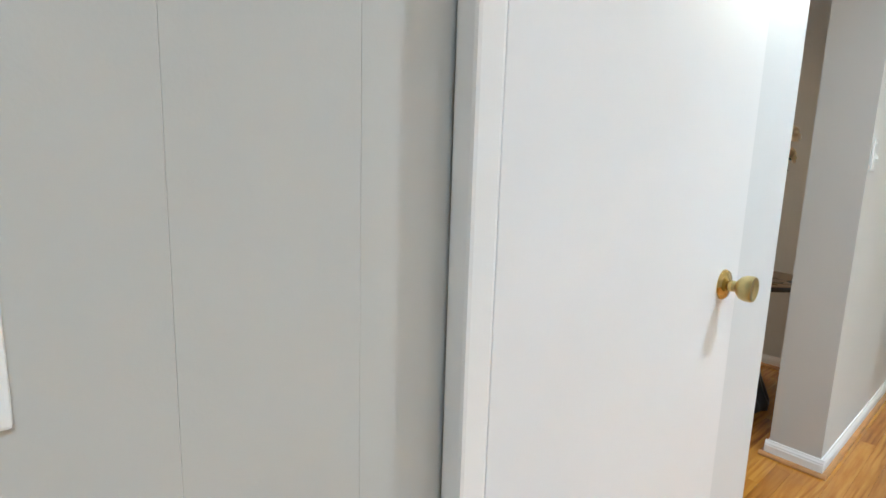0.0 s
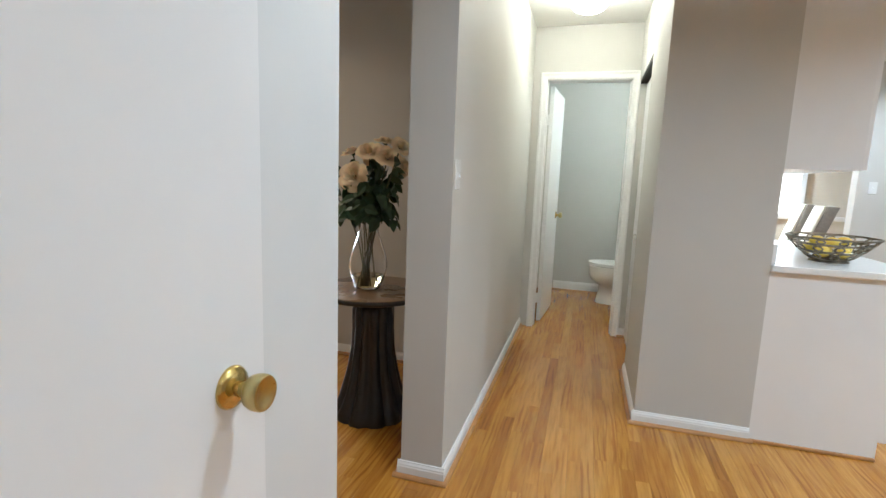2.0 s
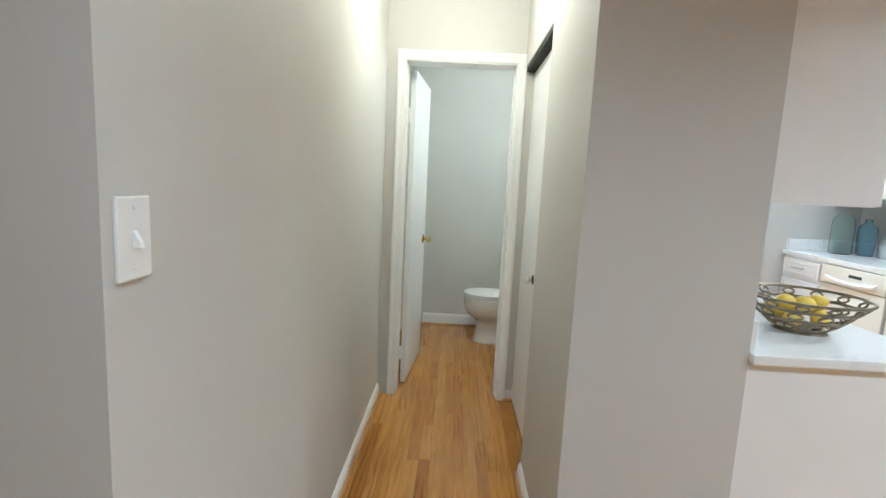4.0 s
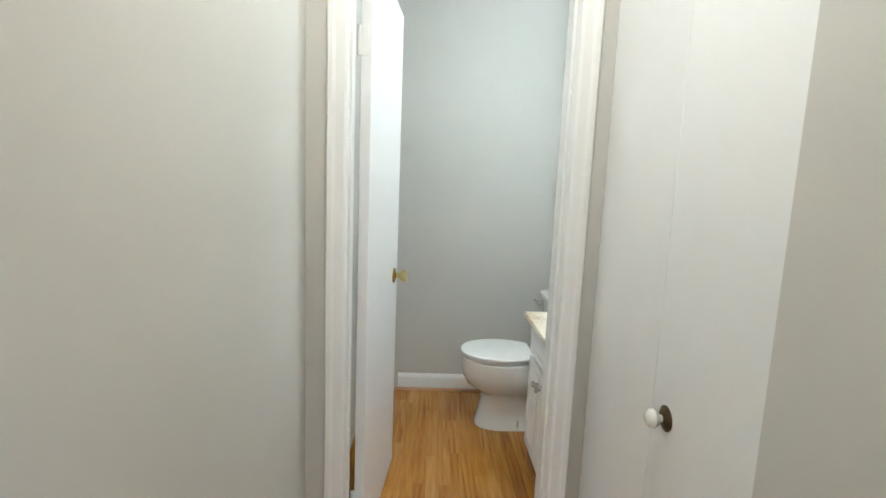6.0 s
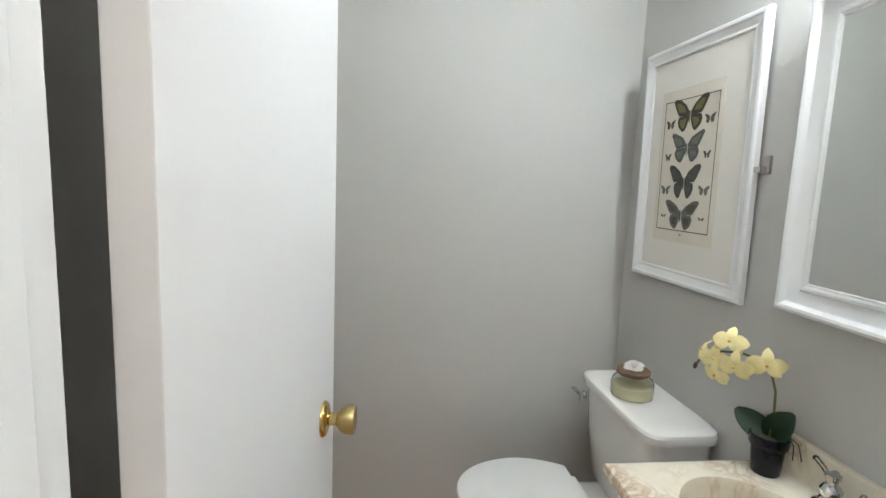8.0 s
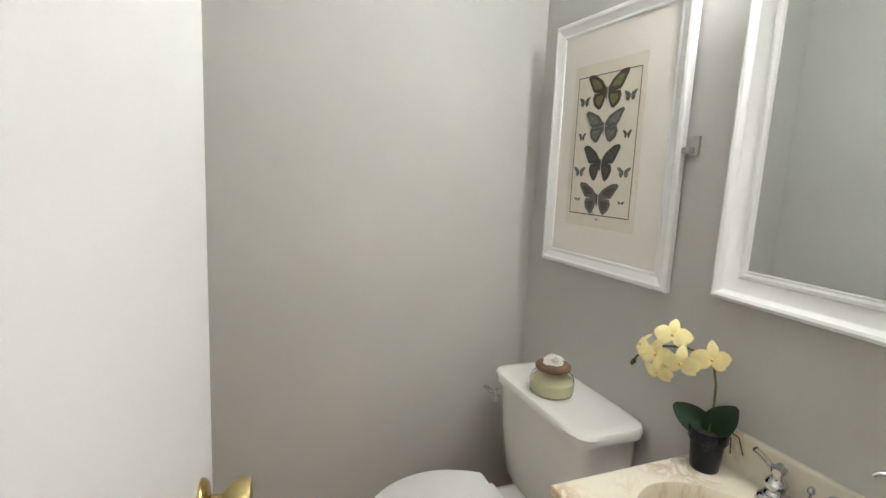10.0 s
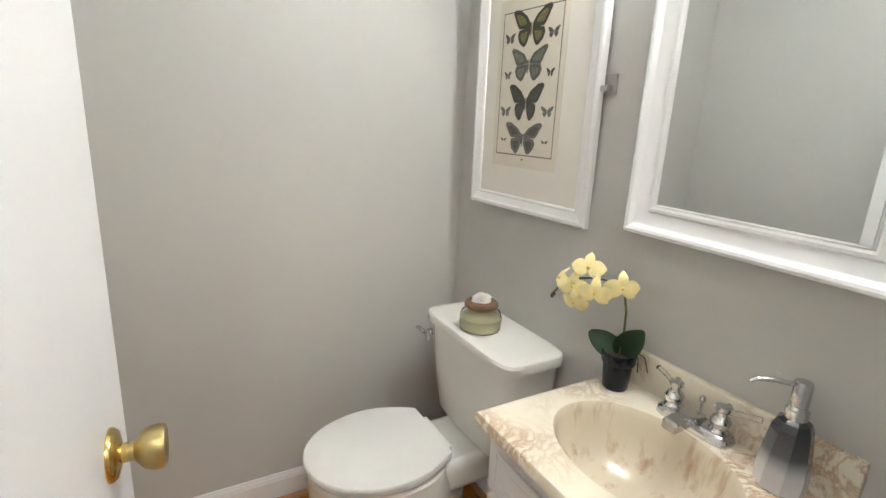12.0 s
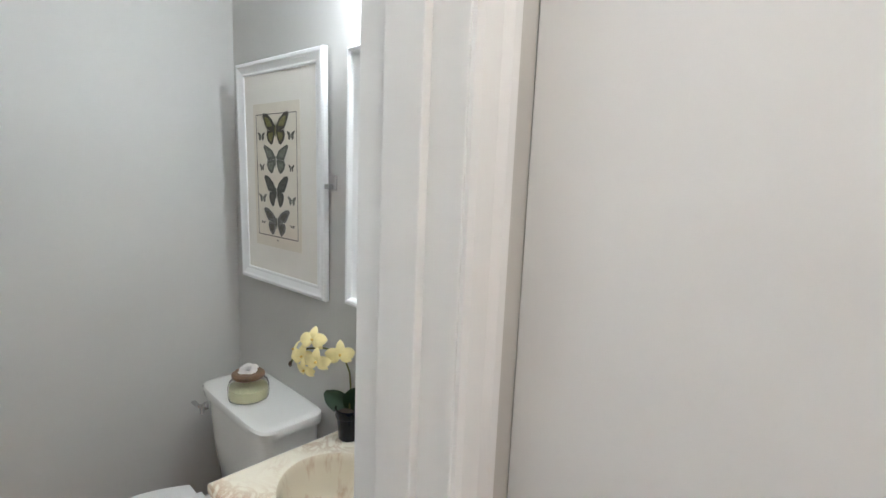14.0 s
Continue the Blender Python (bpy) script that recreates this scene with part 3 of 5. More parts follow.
def rose_vase():
    vx, vy, vz = -0.585, 0.475, 0.68
    v = thing("vase", (vx, vy, vz), "clear glass teardrop vase with amber water", "vase")
    outer = [(0.0, 0.0), (0.058, 0.0), (0.066, 0.006), (0.074, 0.03), (0.090, 0.075), (0.098, 0.115), (0.094, 0.155), (0.078, 0.21), (0.058, 0.265), (0.047, 0.31), (0.046, 0.335), (0.054, 0.36)]
    inner = [(max(0.0, r - 0.0035), max(0.012, h)) for r, h in reversed(outer)]
    inner[-1] = (0.0, 0.012)
    part("glass_body", lathe(outer + inner, 48, caps=False), CLEAR, v, "", 60)
    part("water", lathe([(0.0, 0.0135), (0.058, 0.0135), (0.0665, 0.03), (0.0805, 0.068), (0.0, 0.068)], 40, caps=False), WATER, v, "amber water", 60)
    b = thing("rose_bouquet", (vx, vy, vz), "cream roses with dark green leaves in a glass vase", "flowers")
    rng = random.Random(11)
    heads = [(-0.225, 0.02, 0.645, (-0.75, -0.3, 0.25), 0.072), (-0.345, 0.02, 0.55, (-1, 0.1, 0.05), 0.070), (-0.045, -0.09, 0.572, (0.05, -1, 0.3), 0.088), (-0.005, 0.0, 0.705, (0.1, -0.6, 0.8), 0.080),
             (-0.125, 0.05, 0.70, (-0.3, -0.3, 0.9), 0.070), (0.10, 0.0, 0.675, (0.4, -0.6, 0.6), 0.072), (0.06, 0.06, 0.755, (0.2, -0.2, 1), 0.06), (0.17, 0.06, 0.63, (0.9, -0.1, 0.4), 0.062),
             (-0.05, 0.16, 0.67, (-0.2, 0.9, 0.4), 0.065), (0.10, 0.17, 0.62, (0.4, 0.9, 0.3), 0.065), (0.19, -0.05, 0.72, (0.7, -0.5, 0.6), 0.06)]
    stems = []
    for x, y, z, face, size in heads:
        part("rose_bloom", rose_head(bmesh.new(), (x, y, z), face, size * 0.9, rng), PETAL, b, "cream rose bloom", 60)
        back = Vector((x, y, z)) - Vector(face).normalized() * size * 0.3
        foot = Vector((rng.uniform(-0.04, 0.04), rng.uniform(-0.04, 0.04), 0.02))
        neck = Vector((back.x * 0.10, back.y * 0.10, 0.33))
        pts = []
        for i in range(9):
            t = i / 8
            pts.append(foot * (1 - t) ** 3 + neck * 3 * t * (1 - t) ** 2 + (neck + Vector((back.x * 0.45, back.y * 0.45, 0.16))) * 3 * t * t * (1 - t) + back * t ** 3)
        part("stem", tube(pts, 0.0038, 6), STEM, b)
        part("sepal", lathe([(0.003, -0.012), (0.012, 0.0), (0.014, 0.006), (0.004, 0.01)], 10), FOLIAGE, b).matrix_basis = Matrix.Translation(back)
        stems.append(pts)
    bm = bmesh.new()
    for pts in stems:
        for k in range(13):
            t = rng.uniform(0.5, 0.93)
            p = pts[int(t * 8)].lerp(pts[min(8, int(t * 8) + 1)], t * 8 % 1)
            a = rng.uniform(0, 2 * math.pi)
            leaf(bm, p + Vector((rng.uniform(-.02, .02), rng.uniform(-.02, .02), 0)), (math.cos(a), math.sin(a), rng.uniform(-1.2, 0.3)), rng.uniform(0.045, 0.066), rng.uniform(0.038, 0.054), rng.uniform(0.0, 0.4), rng, (math.cos(a + 1.3), math.sin(a + 1.3), rng.uniform(0.2, 1.0)))
    for k in range(130):
        a, r = rng.uniform(0, 2 * math.pi), rng.uniform(0.02, 0.15)
        leaf(bm, (r * math.cos(a), r * math.sin(a), rng.uniform(0.36, 0.55)), (rng.choice((-1, 1)) * -math.sin(a), math.cos(a) * rng.uniform(-1, 1), rng.uniform(-1.2, 0.4)), rng.uniform(0.045, 0.066), rng.uniform(0.042, 0.058), rng.uniform(0.0, 0.4), rng, (math.cos(a), math.sin(a), rng.uniform(0.0, 0.9)))
    # two sprays hanging down at the sides
    for sx in (-1, 1):
        pts = [Vector((sx * (0.05 + 0.09 * math.sin(t * 1.5)), -0.03, 0.46 - 0.15 * t * t + 0.05 * t)) for t in (0, 0.25, 0.5, 0.75, 1)]
        tube(pts, 0.002, 5, bm)
        for p in pts[1:]:
            for q in (-1, 1):
                leaf(bm, p, (sx * 0.5, q * 0.8, -0.6), 0.06, 0.042, 0.4, rng)
    lf = part("foliage", bm, FOLIAGE, b, "dark green rose leaves")
    lf["kind"] = "stuff"


rose_vase()


# ---- hall ----
def ceiling_dome(x, y):
    d = thing("ceiling_light", (x, y, T), "lit frosted dome ceiling light", "ceiling light")
    part("base", lathe([(0.15, 0.0), (0.15, -0.018), (0.145, -0.022), (0.0, -0.022)], 40), WHITE, d, "", 40)
    part("diffuser", lathe([(0.14, -0.0225), (0.138, -0.055), (0.125, -0.092), (0.10, -0.12), (0.065, -0.138), (0.03, -0.146), (0.0, -0.148)], 40, caps=False), LAMP_GLASS, d, "glowing frosted glass", 60)


ceiling_dome(0.39, 1.66)
for _x, _y, _w in CANS:
    c = thing("recessed_light", (_x, _y, T), "lit recessed ceiling can light, of a set with unseen added ones", "ceiling light", "recessed lights")
    part("ring", lathe([(0.092, 0.0), (0.092, -0.004), (0.078, -0.008), (0.074, -0.004), (0.074, 0.0)], 32, caps=False), WHITE, c)
    part("lens", lathe([(0.074, -0.003), (0.0, -0.003)], 32, caps=False), CAN_GLOW, c, "glowing lens")


def hall_closet():
    d = thing("door_2", (0, 0, 0), "white flush bifold closet door, closed", "door", kind="structure")
    for a, b in ((1.583, 1.9855), (1.9862, 2.4035)):
        part("leaf", boxes((0.845, 0.875, a, b, 0.015, 2.028), bevel=0.0015), DOOR, d)
    k = part("knob", lathe([(0.008, 0), (0.008, 0.014), (0.015, 0.019), (0.020, 0.028), (0.018, 0.036), (0.010, 0.042), (0, 0.043)], 24, axis='x'), PORCELAIN, d, "small white porcelain knob", 40)
    k.matrix_basis = Matrix.Translation((0.845, 1.922, 0.888)) @ Matrix.Diagonal((-1, 1, 1, 1))
    part("backplate", lathe([(0.027, 0), (0.027, 0.002), (0.022, 0.005), (0.010, 0.010), (0, 0.010)], 24, axis='x'), BRONZE, d, "aged bronze backplate", 40).matrix_basis = Matrix.Translation((0.845, 1.922, 0.888)) @ Matrix.Diagonal((-1, 1, 1, 1))
    # track coloured near-black to paint the shade above the leaves
    part("track", boxes((0.80, 0.90, 1.582, 2.403, 2.036, 2.0578)), DARK, d, "overhead track, near-black for the shade in the gap")


hall_closet()


def bath_door():
    d = thing("door_3", (0.105, 2.567, 0), "open white flush bathroom door with a brass knob", "door", kind="structure", turn=-4.8)
    part("slab", boxes((0.0, 0.034, 0.0, 0.633, 0.012, 2.055), bevel=0.002), DOOR, d)
    door_knob(d, (0.034, 0.545 - 0.012, 0.938), 1)
    part("latch_plate", boxes((0.006, 0.028, 0.632, 0.6345, 0.90, 0.965), bevel=0.0008), BRASS, d, "brass latch plate")
    for z in (0.22, 1.78):
        bm = tube([(-0.006, -0.006, z - 0.045), (-0.006, -0.006, z + 0.045)], 0.006, 10)
        box(bm, -0.004, 0.024, -0.0015, 0.0005, z - 0.045, z + 0.045, 0.0004, 1)
        part("hinge", bm, WHITE, d, "painted-over butt hinge", 40)


bath_door()


# ---- bathroom ----
def oval(cx, cy, z, front, back, half, n=40, power=2.2):
    """An outline round (cx, cy): reaches 'front' to -x, 'back' to +x and 'half' to either side."""
    out = []
    for i in range(n):
        a = 2 * math.pi * i / n
        c, s = math.cos(a), math.sin(a)
        rx = front if c < 0 else back
        k = (abs(c) ** power + abs(s) ** power) ** (-1 / power)
        out.append(Vector((cx + rx * c * k, cy + half * s * k, z)))
    return out


def toilet():
    cy = 3.610
    d = thing("toilet", (0.85, cy, 0), "white porcelain toilet with the lid closed", "toilet")
    inv = Matrix.Translation((-0.85, -cy, 0))
    def put(name, bm, mat, label="", smooth=40):
        bm.transform(inv)
        return part(name, bm, mat, d, label, smooth)
    o = lambda z, f_, b_, h, cx=0.78, p=2.2: oval(cx, cy, z, f_, b_, h, 48, p)
    bowl = loft([o(0.0, 0.172, 0.27, 0.108, 0.80, 2.6), o(0.014, 0.172, 0.27, 0.108, 0.80, 2.6), o(0.03, 0.166, 0.25, 0.100, 0.80, 2.4), o(0.09, 0.152, 0.25, 0.088, 0.80), o(0.15, 0.142, 0.25, 0.082, 0.80), o(0.185, 0.145, 0.25, 0.088, 0.80),
                 o(0.215, 0.18, 0.24, 0.122, 0.80), o(0.245, 0.205, 0.22, 0.150), o(0.285, 0.227, 0.20, 0.168), o(0.32, 0.236, 0.19, 0.176), o(0.36, 0.238, 0.17, 0.178), o(0.392, 0.238, 0.165, 0.178), o(0.398, 0.232, 0.16, 0.172)])
    put("bowl", bowl, PORCELAIN)
    bm = bmesh.new()
    box(bm, 0.90, 1.13, cy - 0.12, cy + 0.12, 0.28, 0.385, 0.03, 3)
    put("shelf", bm, PORCELAIN)
    def lid(z0, z1, f_, b_, h, edge):
        rings = ([o(z0, f_ - edge, b_ - edge * 0.4, h - edge, 0.78, 2.15), o(z0 + edge * 0.5, f_, b_, h, 0.78, 2.15), o(z1 - edge, f_, b_, h, 0.78, 2.15), o(z1 - edge * 0.3, f_ - edge * 0.5, b_ - 0.002, h - edge * 0.5, 0.78, 2.15), o(z1, f_ - edge * 2, b_ - 0.008, h - edge * 2, 0.78, 2.15)])
        for ring in rings:
            for p in ring:
                k = max(0.0, p.x - 0.76) / 0.165
                p.y = cy + (p.y - cy) * (1 - 0.20 * min(1.2, k) ** 1.5)
        return loft(rings)
    def cut(bm):
        g = bm.verts[:] + bm.edges[:] + bm.faces[:]
        r = bmesh.ops.bisect_plane(bm, geom=g, plane_co=(0.925, 0, 0), plane_no=(1, 0, 0), clear_outer=True)
        es = [e for e in r["geom_cut"] if isinstance(e, bmesh.types.BMEdge)]
        bmesh.ops.contextual_create(bm, geom=es)
        return bm
    put("seat", cut(lid(0.403, 0.415, 0.236, 0.26, 0.175, 0.005)), PLASTIC, "white seat ring")
    put("lid", cut(lid(0.4195, 0.436, 0.247, 0.26, 0.184, 0.006)), PLASTIC, "closed glossy white lid")
    bm = bmesh.new()
    box(bm, 0.927, 0.950, cy - 0.085, cy + 0.085, 0.386, 0.420, 0.005)
    put("hinge_bar", bm, PLASTIC, "white seat hinge bar")
    rings = []
    for z, x0, hw, r in ((0.375, 1.045, 0.195, 2.6), (0.40, 1.032, 0.21, 4), (0.55, 1.022, 0.22, 6), (0.70, 1.015, 0.226, 7)):
        rings.append(oval(1.125, cy, z, 1.125 - x0, 0.10, hw, 56, r))
    put("tank", loft(rings), PORCELAIN, "porcelain cistern")
    tl = []
    for z, g in ((0.698, -0.004), (0.704, 0.010), (0.726, 0.013), (0.734, 0.009), (0.739, -0.004), (0.740, -0.02)):
        tl.append(oval(1.118, cy, z, 0.105 + g, 0.105 + g * 0.5, 0.232 + g, 56, 7))
    put("tank_lid", loft(tl), PORCELAIN, "white cistern lid", 35)
    bm = lathe([(0.014, 0), (0.014, -0.01), (0.010, -0.018), (0, -0.02)], 16, axis='x', centre=(1.018, cy + 0.195, 0.662))
    tube([(1.002, cy + 0.195, 0.662), (0.990, cy + 0.205, 0.664), (0.986, cy + 0.232, 0.668), (0.985, cy + 0.246, 0.664)], [0.006, 0.007, 0.008, 0.006], 8, bm)
    tube([(0.998, cy + 0.195, 0.672), (0.996, cy + 0.186, 0.640)], [0.010, 0.008], 8, bm)
    put("flush_handle", bm, CHROME, "chrome flush lever")
    for s in (-1, 1):
        put("bolt", lathe([(0.005, 0.02), (0.005, 0.062), (0, 0.064)], 8, centre=(0.86, cy + s * 0.105, 0)), NICKEL, "bare floor bolt")
    put("supply_pipe", tube([(1.19, cy + 0.21, 0.18), (1.14, cy + 0.2, 0.2), (1.11, cy + 0.18, 0.30), (1.10, cy + 0.17, 0.38)], 0.006, 8), CHROME, "chrome supply pipe")


toilet()


def candle_jar():
    d = thing("candle_jar", (1.082, 3.617, 0.740), "pale green candle jar with a wooden lid and a white rose", "candle")
    w = surface("candle_wax", (0.84, 0.81, 0.58), 0.35, vary=0.05)
    part("wax", lathe([(0.0, 0.004), (0.045, 0.004), (0.0485, 0.012), (0.0485, 0.037), (0.046, 0.039), (0.0, 0.039)], 32), w, d, "pale green wax", 40)
    part("jar", lathe([(0.044, 0.0), (0.049, 0.003), (0.051, 0.012), (0.051, 0.042), (0.047, 0.056), (0.034, 0.068), (0.031, 0.072), (0.030, 0.072), (0.033, 0.067), (0.045, 0.055), (0.0492, 0.042), (0.0492, 0.002)], 36, caps=False), glass("jar_glass", (0.96, 0.96, 0.90), 0.05, 1.15), d, "frosted glass", 50)
    wood = surface("jar_wood", (0.17, 0.10, 0.05), 0.5, vary=0.35, scale=40, fine=160)
    part("lid", lathe([(0.0, 0.069), (0.037, 0.069), (0.041, 0.074), (0.041, 0.082), (0.036, 0.087), (0.0, 0.087)], 32), wood, d, "turned wooden lid", 40)
    d.scale = (1.27, 1.27, 1.04)
    part("flower", rose_head(bmesh.new(), (0, 0, 0.096), (-0.2, -0.3, 1), 0.024, random.Random(3)), surface("plaster_rose", (0.78, 0.76, 0.72), 0.6), d, "white porcelain rose", 60)


candle_jar()


def vanity():
    x0, x1, y0, y1, top = 0.798, 1.235, 2.70, 3.207, 0.767
    d = thing("vanity", (1.03, 2.955, 0), "white bathroom vanity cabinet under a marbled top", "vanity")
    inv = Matrix.Translation((-1.03, -2.955, 0))
    bm = boxes((0.85, 0.868, 2.712, 3.200, 0.10, 0.737), (0.868, 1.236, 2.712, 2.728, 0.10, 0.737), (0.868, 1.236, 3.184, 3.200, 0.10, 0.737), (0.868, 1.236, 2.728, 3.184, 0.10, 0.118), (0.90, 1.236, 2.715, 3.197, 0.0, 0.10), bevel=0.001)
    bm.transform(inv)
    part("body", bm, CAB, d)
    for a in (2.722, 2.958):
        bm = raised_door(bmesh.new(), 0.228, 0.44, 0.018, 0.04)
        bm.transform(inv @ Matrix.Translation((0.849, a, 0.125)))
        dr = part("door", bm, CAB, d)
        part("knob", lathe([(0.006, 0), (0.006, 0.012), (0.014, 0.02), (0.012, 0.028), (0, 0.03)], 16, axis='x'), NICKEL, dr, "small round knob", 40).matrix_basis = inv @ Matrix.Translation((0.831, 2.958 + (0.025 if a > 2.9 else -0.035), 0.50)) @ Matrix.Diagonal((-1, 1, 1, 1))
    bm = raised_door(bmesh.new(), 0.466, 0.13, 0.018, 0.03)
    bm.transform(inv @ Matrix.Translation((0.849, 2.722, 0.585)))
    part("drawer_front", bm, CAB, d)
    # the marbled top with its moulded oval bowl
    t = thing("marble_countertop", (1.03, 2.955, 0.737), "cream and brown cultured marble top with a moulded oval basin", "countertop")
    n, cx, cy, ax, ay = 72, 1.012, 2.960, 0.141, 0.185
    bm = bmesh.new()
    def rect(a, z, m=0.0):
        c, s = math.cos(a), math.sin(a)
        k = min(((x1 - m - cx) / c if c > 0 else (x0 + m - cx) / c) if abs(c) > 1e-6 else 9, ((y1 - m - cy) / s if s > 0 else (y0 + m - cy) / s) if abs(s) > 1e-6 else 9)
        return Vector((cx + c * k, cy + s * k, z))
    angs = sorted({2 * math.pi * i / n for i in range(n)} | {math.atan2(yy - cy, xx - cx) % (2 * math.pi) for xx in (x0, x1) for yy in (y0, y1)})
    ell = lambda a, f_, z: Vector((cx + ax * f_ * math.cos(a), cy + ay * f_ * math.sin(a), z))
    rings = [[rect(a, 0.738, 0.004) for a in angs], [rect(a, 0.742) for a in angs], [rect(a, top - 0.006) for a in angs], [rect(a, top - 0.0015, 0.003) for a in angs], [rect(a, top, 0.010) for a in angs]]
    rings += [[rect(a, top, 0.010).lerp(ell(a, 1.05, top), 0.5) for a in angs], [ell(a, 1.05, top) for a in angs], [ell(a, 1.0, top - 0.002) for a in angs]]
    slab = loft(rings, bm, caps=False)
    slab.transform(Matrix.Translation((-1.03, -2.955, -0.737)))
    part("slab", slab, MARBLE, t, "", 35)
    bowl = loft([[ell(a, f_, top + z) for a in angs] for f_, z in ((1.0, -0.002), (0.975, -0.008), (0.955, -0.020), (0.92, -0.05), (0.85, -0.085), (0.72, -0.112), (0.5, -0.128), (0.25, -0.135), (0.10, -0.137))], None, caps=False)
    bowl.transform(Matrix.Translation((-1.03, -2.955, -0.737)))
    part("basin", bowl, BASIN, t, "tan glossy basin, streaked", 60)
    bm = lathe([(0.0, 0), (0.021, 0), (0.023, 0.003), (0.019, 0.004), (0.016, 0.002), (0.0, 0.002)], 24, centre=(cx - 1.03, cy - 2.955, top - 0.1375 - 0.737))
    part("drain", bm, CHROME, t, "chrome drain", 40)
    bm = box(bmesh.new(), 1.214, 1.2385, y0, y1, top - 0.012, 0.852, 0.005)
    bm.transform(Matrix.Translation((-1.03, -2.955, -0.737)))
    part("backsplash", bm, MARBLE, t)


vanity()


def faucet():
    d = thing("faucet", (1.184, 2.968, 0.767), "chrome two-handle basin faucet with clear lever handles", "faucet")
    bm = loft([oval(0, 0, z, 0.026 + g, 0.026 + g, 0.076 + g, 40, 5) for z, g in ((0, 0.002), (0.004, 0.003), (0.016, 0.0), (0.021, -0.006))])
    part("base", bm, CHROME, d, "", 40)
    rings = []
    for x, z, w, h in ((0.016, 0.020, 0.016, 0.010), (0.0, 0.026, 0.019, 0.012), (-0.03, 0.029, 0.019, 0.012), (-0.06, 0.028, 0.018, 0.012), (-0.082, 0.025, 0.017, 0.012), (-0.086, 0.023, 0.014, 0.009)):
        rings.append([Vector((x, w * a, z + h * b)) for a, b in ((-1, -0.7), (-0.8, -1), (0.8, -1), (1, -0.7), (1, 0.5), (0.7, 1), (-0.7, 1), (-1, 0.5))])
    part("spout", loft(rings), CHROME, d, "", 30)
    for s in (-1, 1):
        h = part("handle", lathe([(0.019, 0.018), (0.020, 0.024), (0.016, 0.03), (0.018, 0.036), (0.020, 0.044), (0.016, 0.052), (0.011, 0.056), (0.010, 0.064), (0.014, 0.068), (0.014, 0.076), (0, 0.078)], 24, centre=(0, s * 0.051, 0)), CHROME, d, "chrome handle", 35)
        part("lever", tube([(0.0, s * 0.051 + s * 0.01, 0.069), (0.012, s * 0.051 + s * 0.035, 0.072), (0.02, s * 0.051 + s * 0.062, 0.076)], [0.006, 0.0055, 0.0065], 8), CLEAR, h, "clear acrylic lever", 40)
        part("cap", tube([(-0.016, s * 0.051 - s * 0.006, 0.072), (0.012, s * 0.051 + s * 0.006, 0.074)], 0.0075, 10), CHROME, h, "", 40)
    part("lift_rod", tube([(0.016, 0, 0.02), (0.016, 0, 0.055)], 0.0025, 8), CHROME, d)
    part("lift_knob", lathe([(0.0, 0.052), (0.006, 0.054), (0.007, 0.06), (0.004, 0.066), (0, 0.067)], 14, centre=(0.016, 0, 0)), CHROME, d, "", 40)


faucet()


def soap_dispenser():
    d = thing("soap_dispenser", (1.160, 2.790, 0.767), "smoky grey faceted glass soap dispenser with a chrome pump", "soap dispenser")
    m, n, l, b = nodes_of("smoke_glass")
    sep = n.new("ShaderNodeSeparateXYZ")
    l.new(n.new("ShaderNodeTexCoord").outputs["Object"], sep.inputs[0])
    r = ramp(n, l, sep.outputs[2], [(0.0, (0.72, 0.72, 0.74)), (0.040, (0.52, 0.52, 0.55)), (0.072, (0.08, 0.085, 0.095)), (0.12, (0.028, 0.03, 0.036))])
    l.new(r.outputs[0], b.inputs["Base Color"])
    b.inputs["Roughness"].default_value, b.inputs["Coat Weight"].default_value = 0.12, 0.6
    rings = []
    for k, (z, w) in enumerate(((0.0, 0.036), (0.004, 0.040), (0.03, 0.0405), (0.07, 0.037), (0.115, 0.031), (0.128, 0.026), (0.134, 0.018), (0.136, 0.014))):
        rings.append([Vector((w * math.cos(2 * math.pi * (i + 0.5) / 8 + 0.05 * k), w * math.sin(2 * math.pi * (i + 0.5) / 8 + 0.05 * k), z)) for i in range(8)])
    part("bottle", loft(rings), m, d, "faceted bottle shading from white to smoke grey", 12)
    part("collar", lathe([(0.0175, 0.134), (0.018, 0.137), (0.018, 0.150), (0.014, 0.154), (0.013, 0.158)], 24), CHROME, d, "", 40)
    part("pump_head", lathe([(0.013, 0.156), (0.0145, 0.160), (0.0145, 0.196), (0.013, 0.201), (0.0, 0.202)], 24), CHROME, d, "brushed chrome pump", 40)
    part("nozzle", tube([(-0.008, 0.008, 0.193), (-0.03, 0.03, 0.196), (-0.052, 0.05, 0.193), (-0.056, 0.054, 0.188)], [0.0045, 0.004, 0.0035, 0.003], 10), CHROME, d, "", 40)


soap_dispenser()


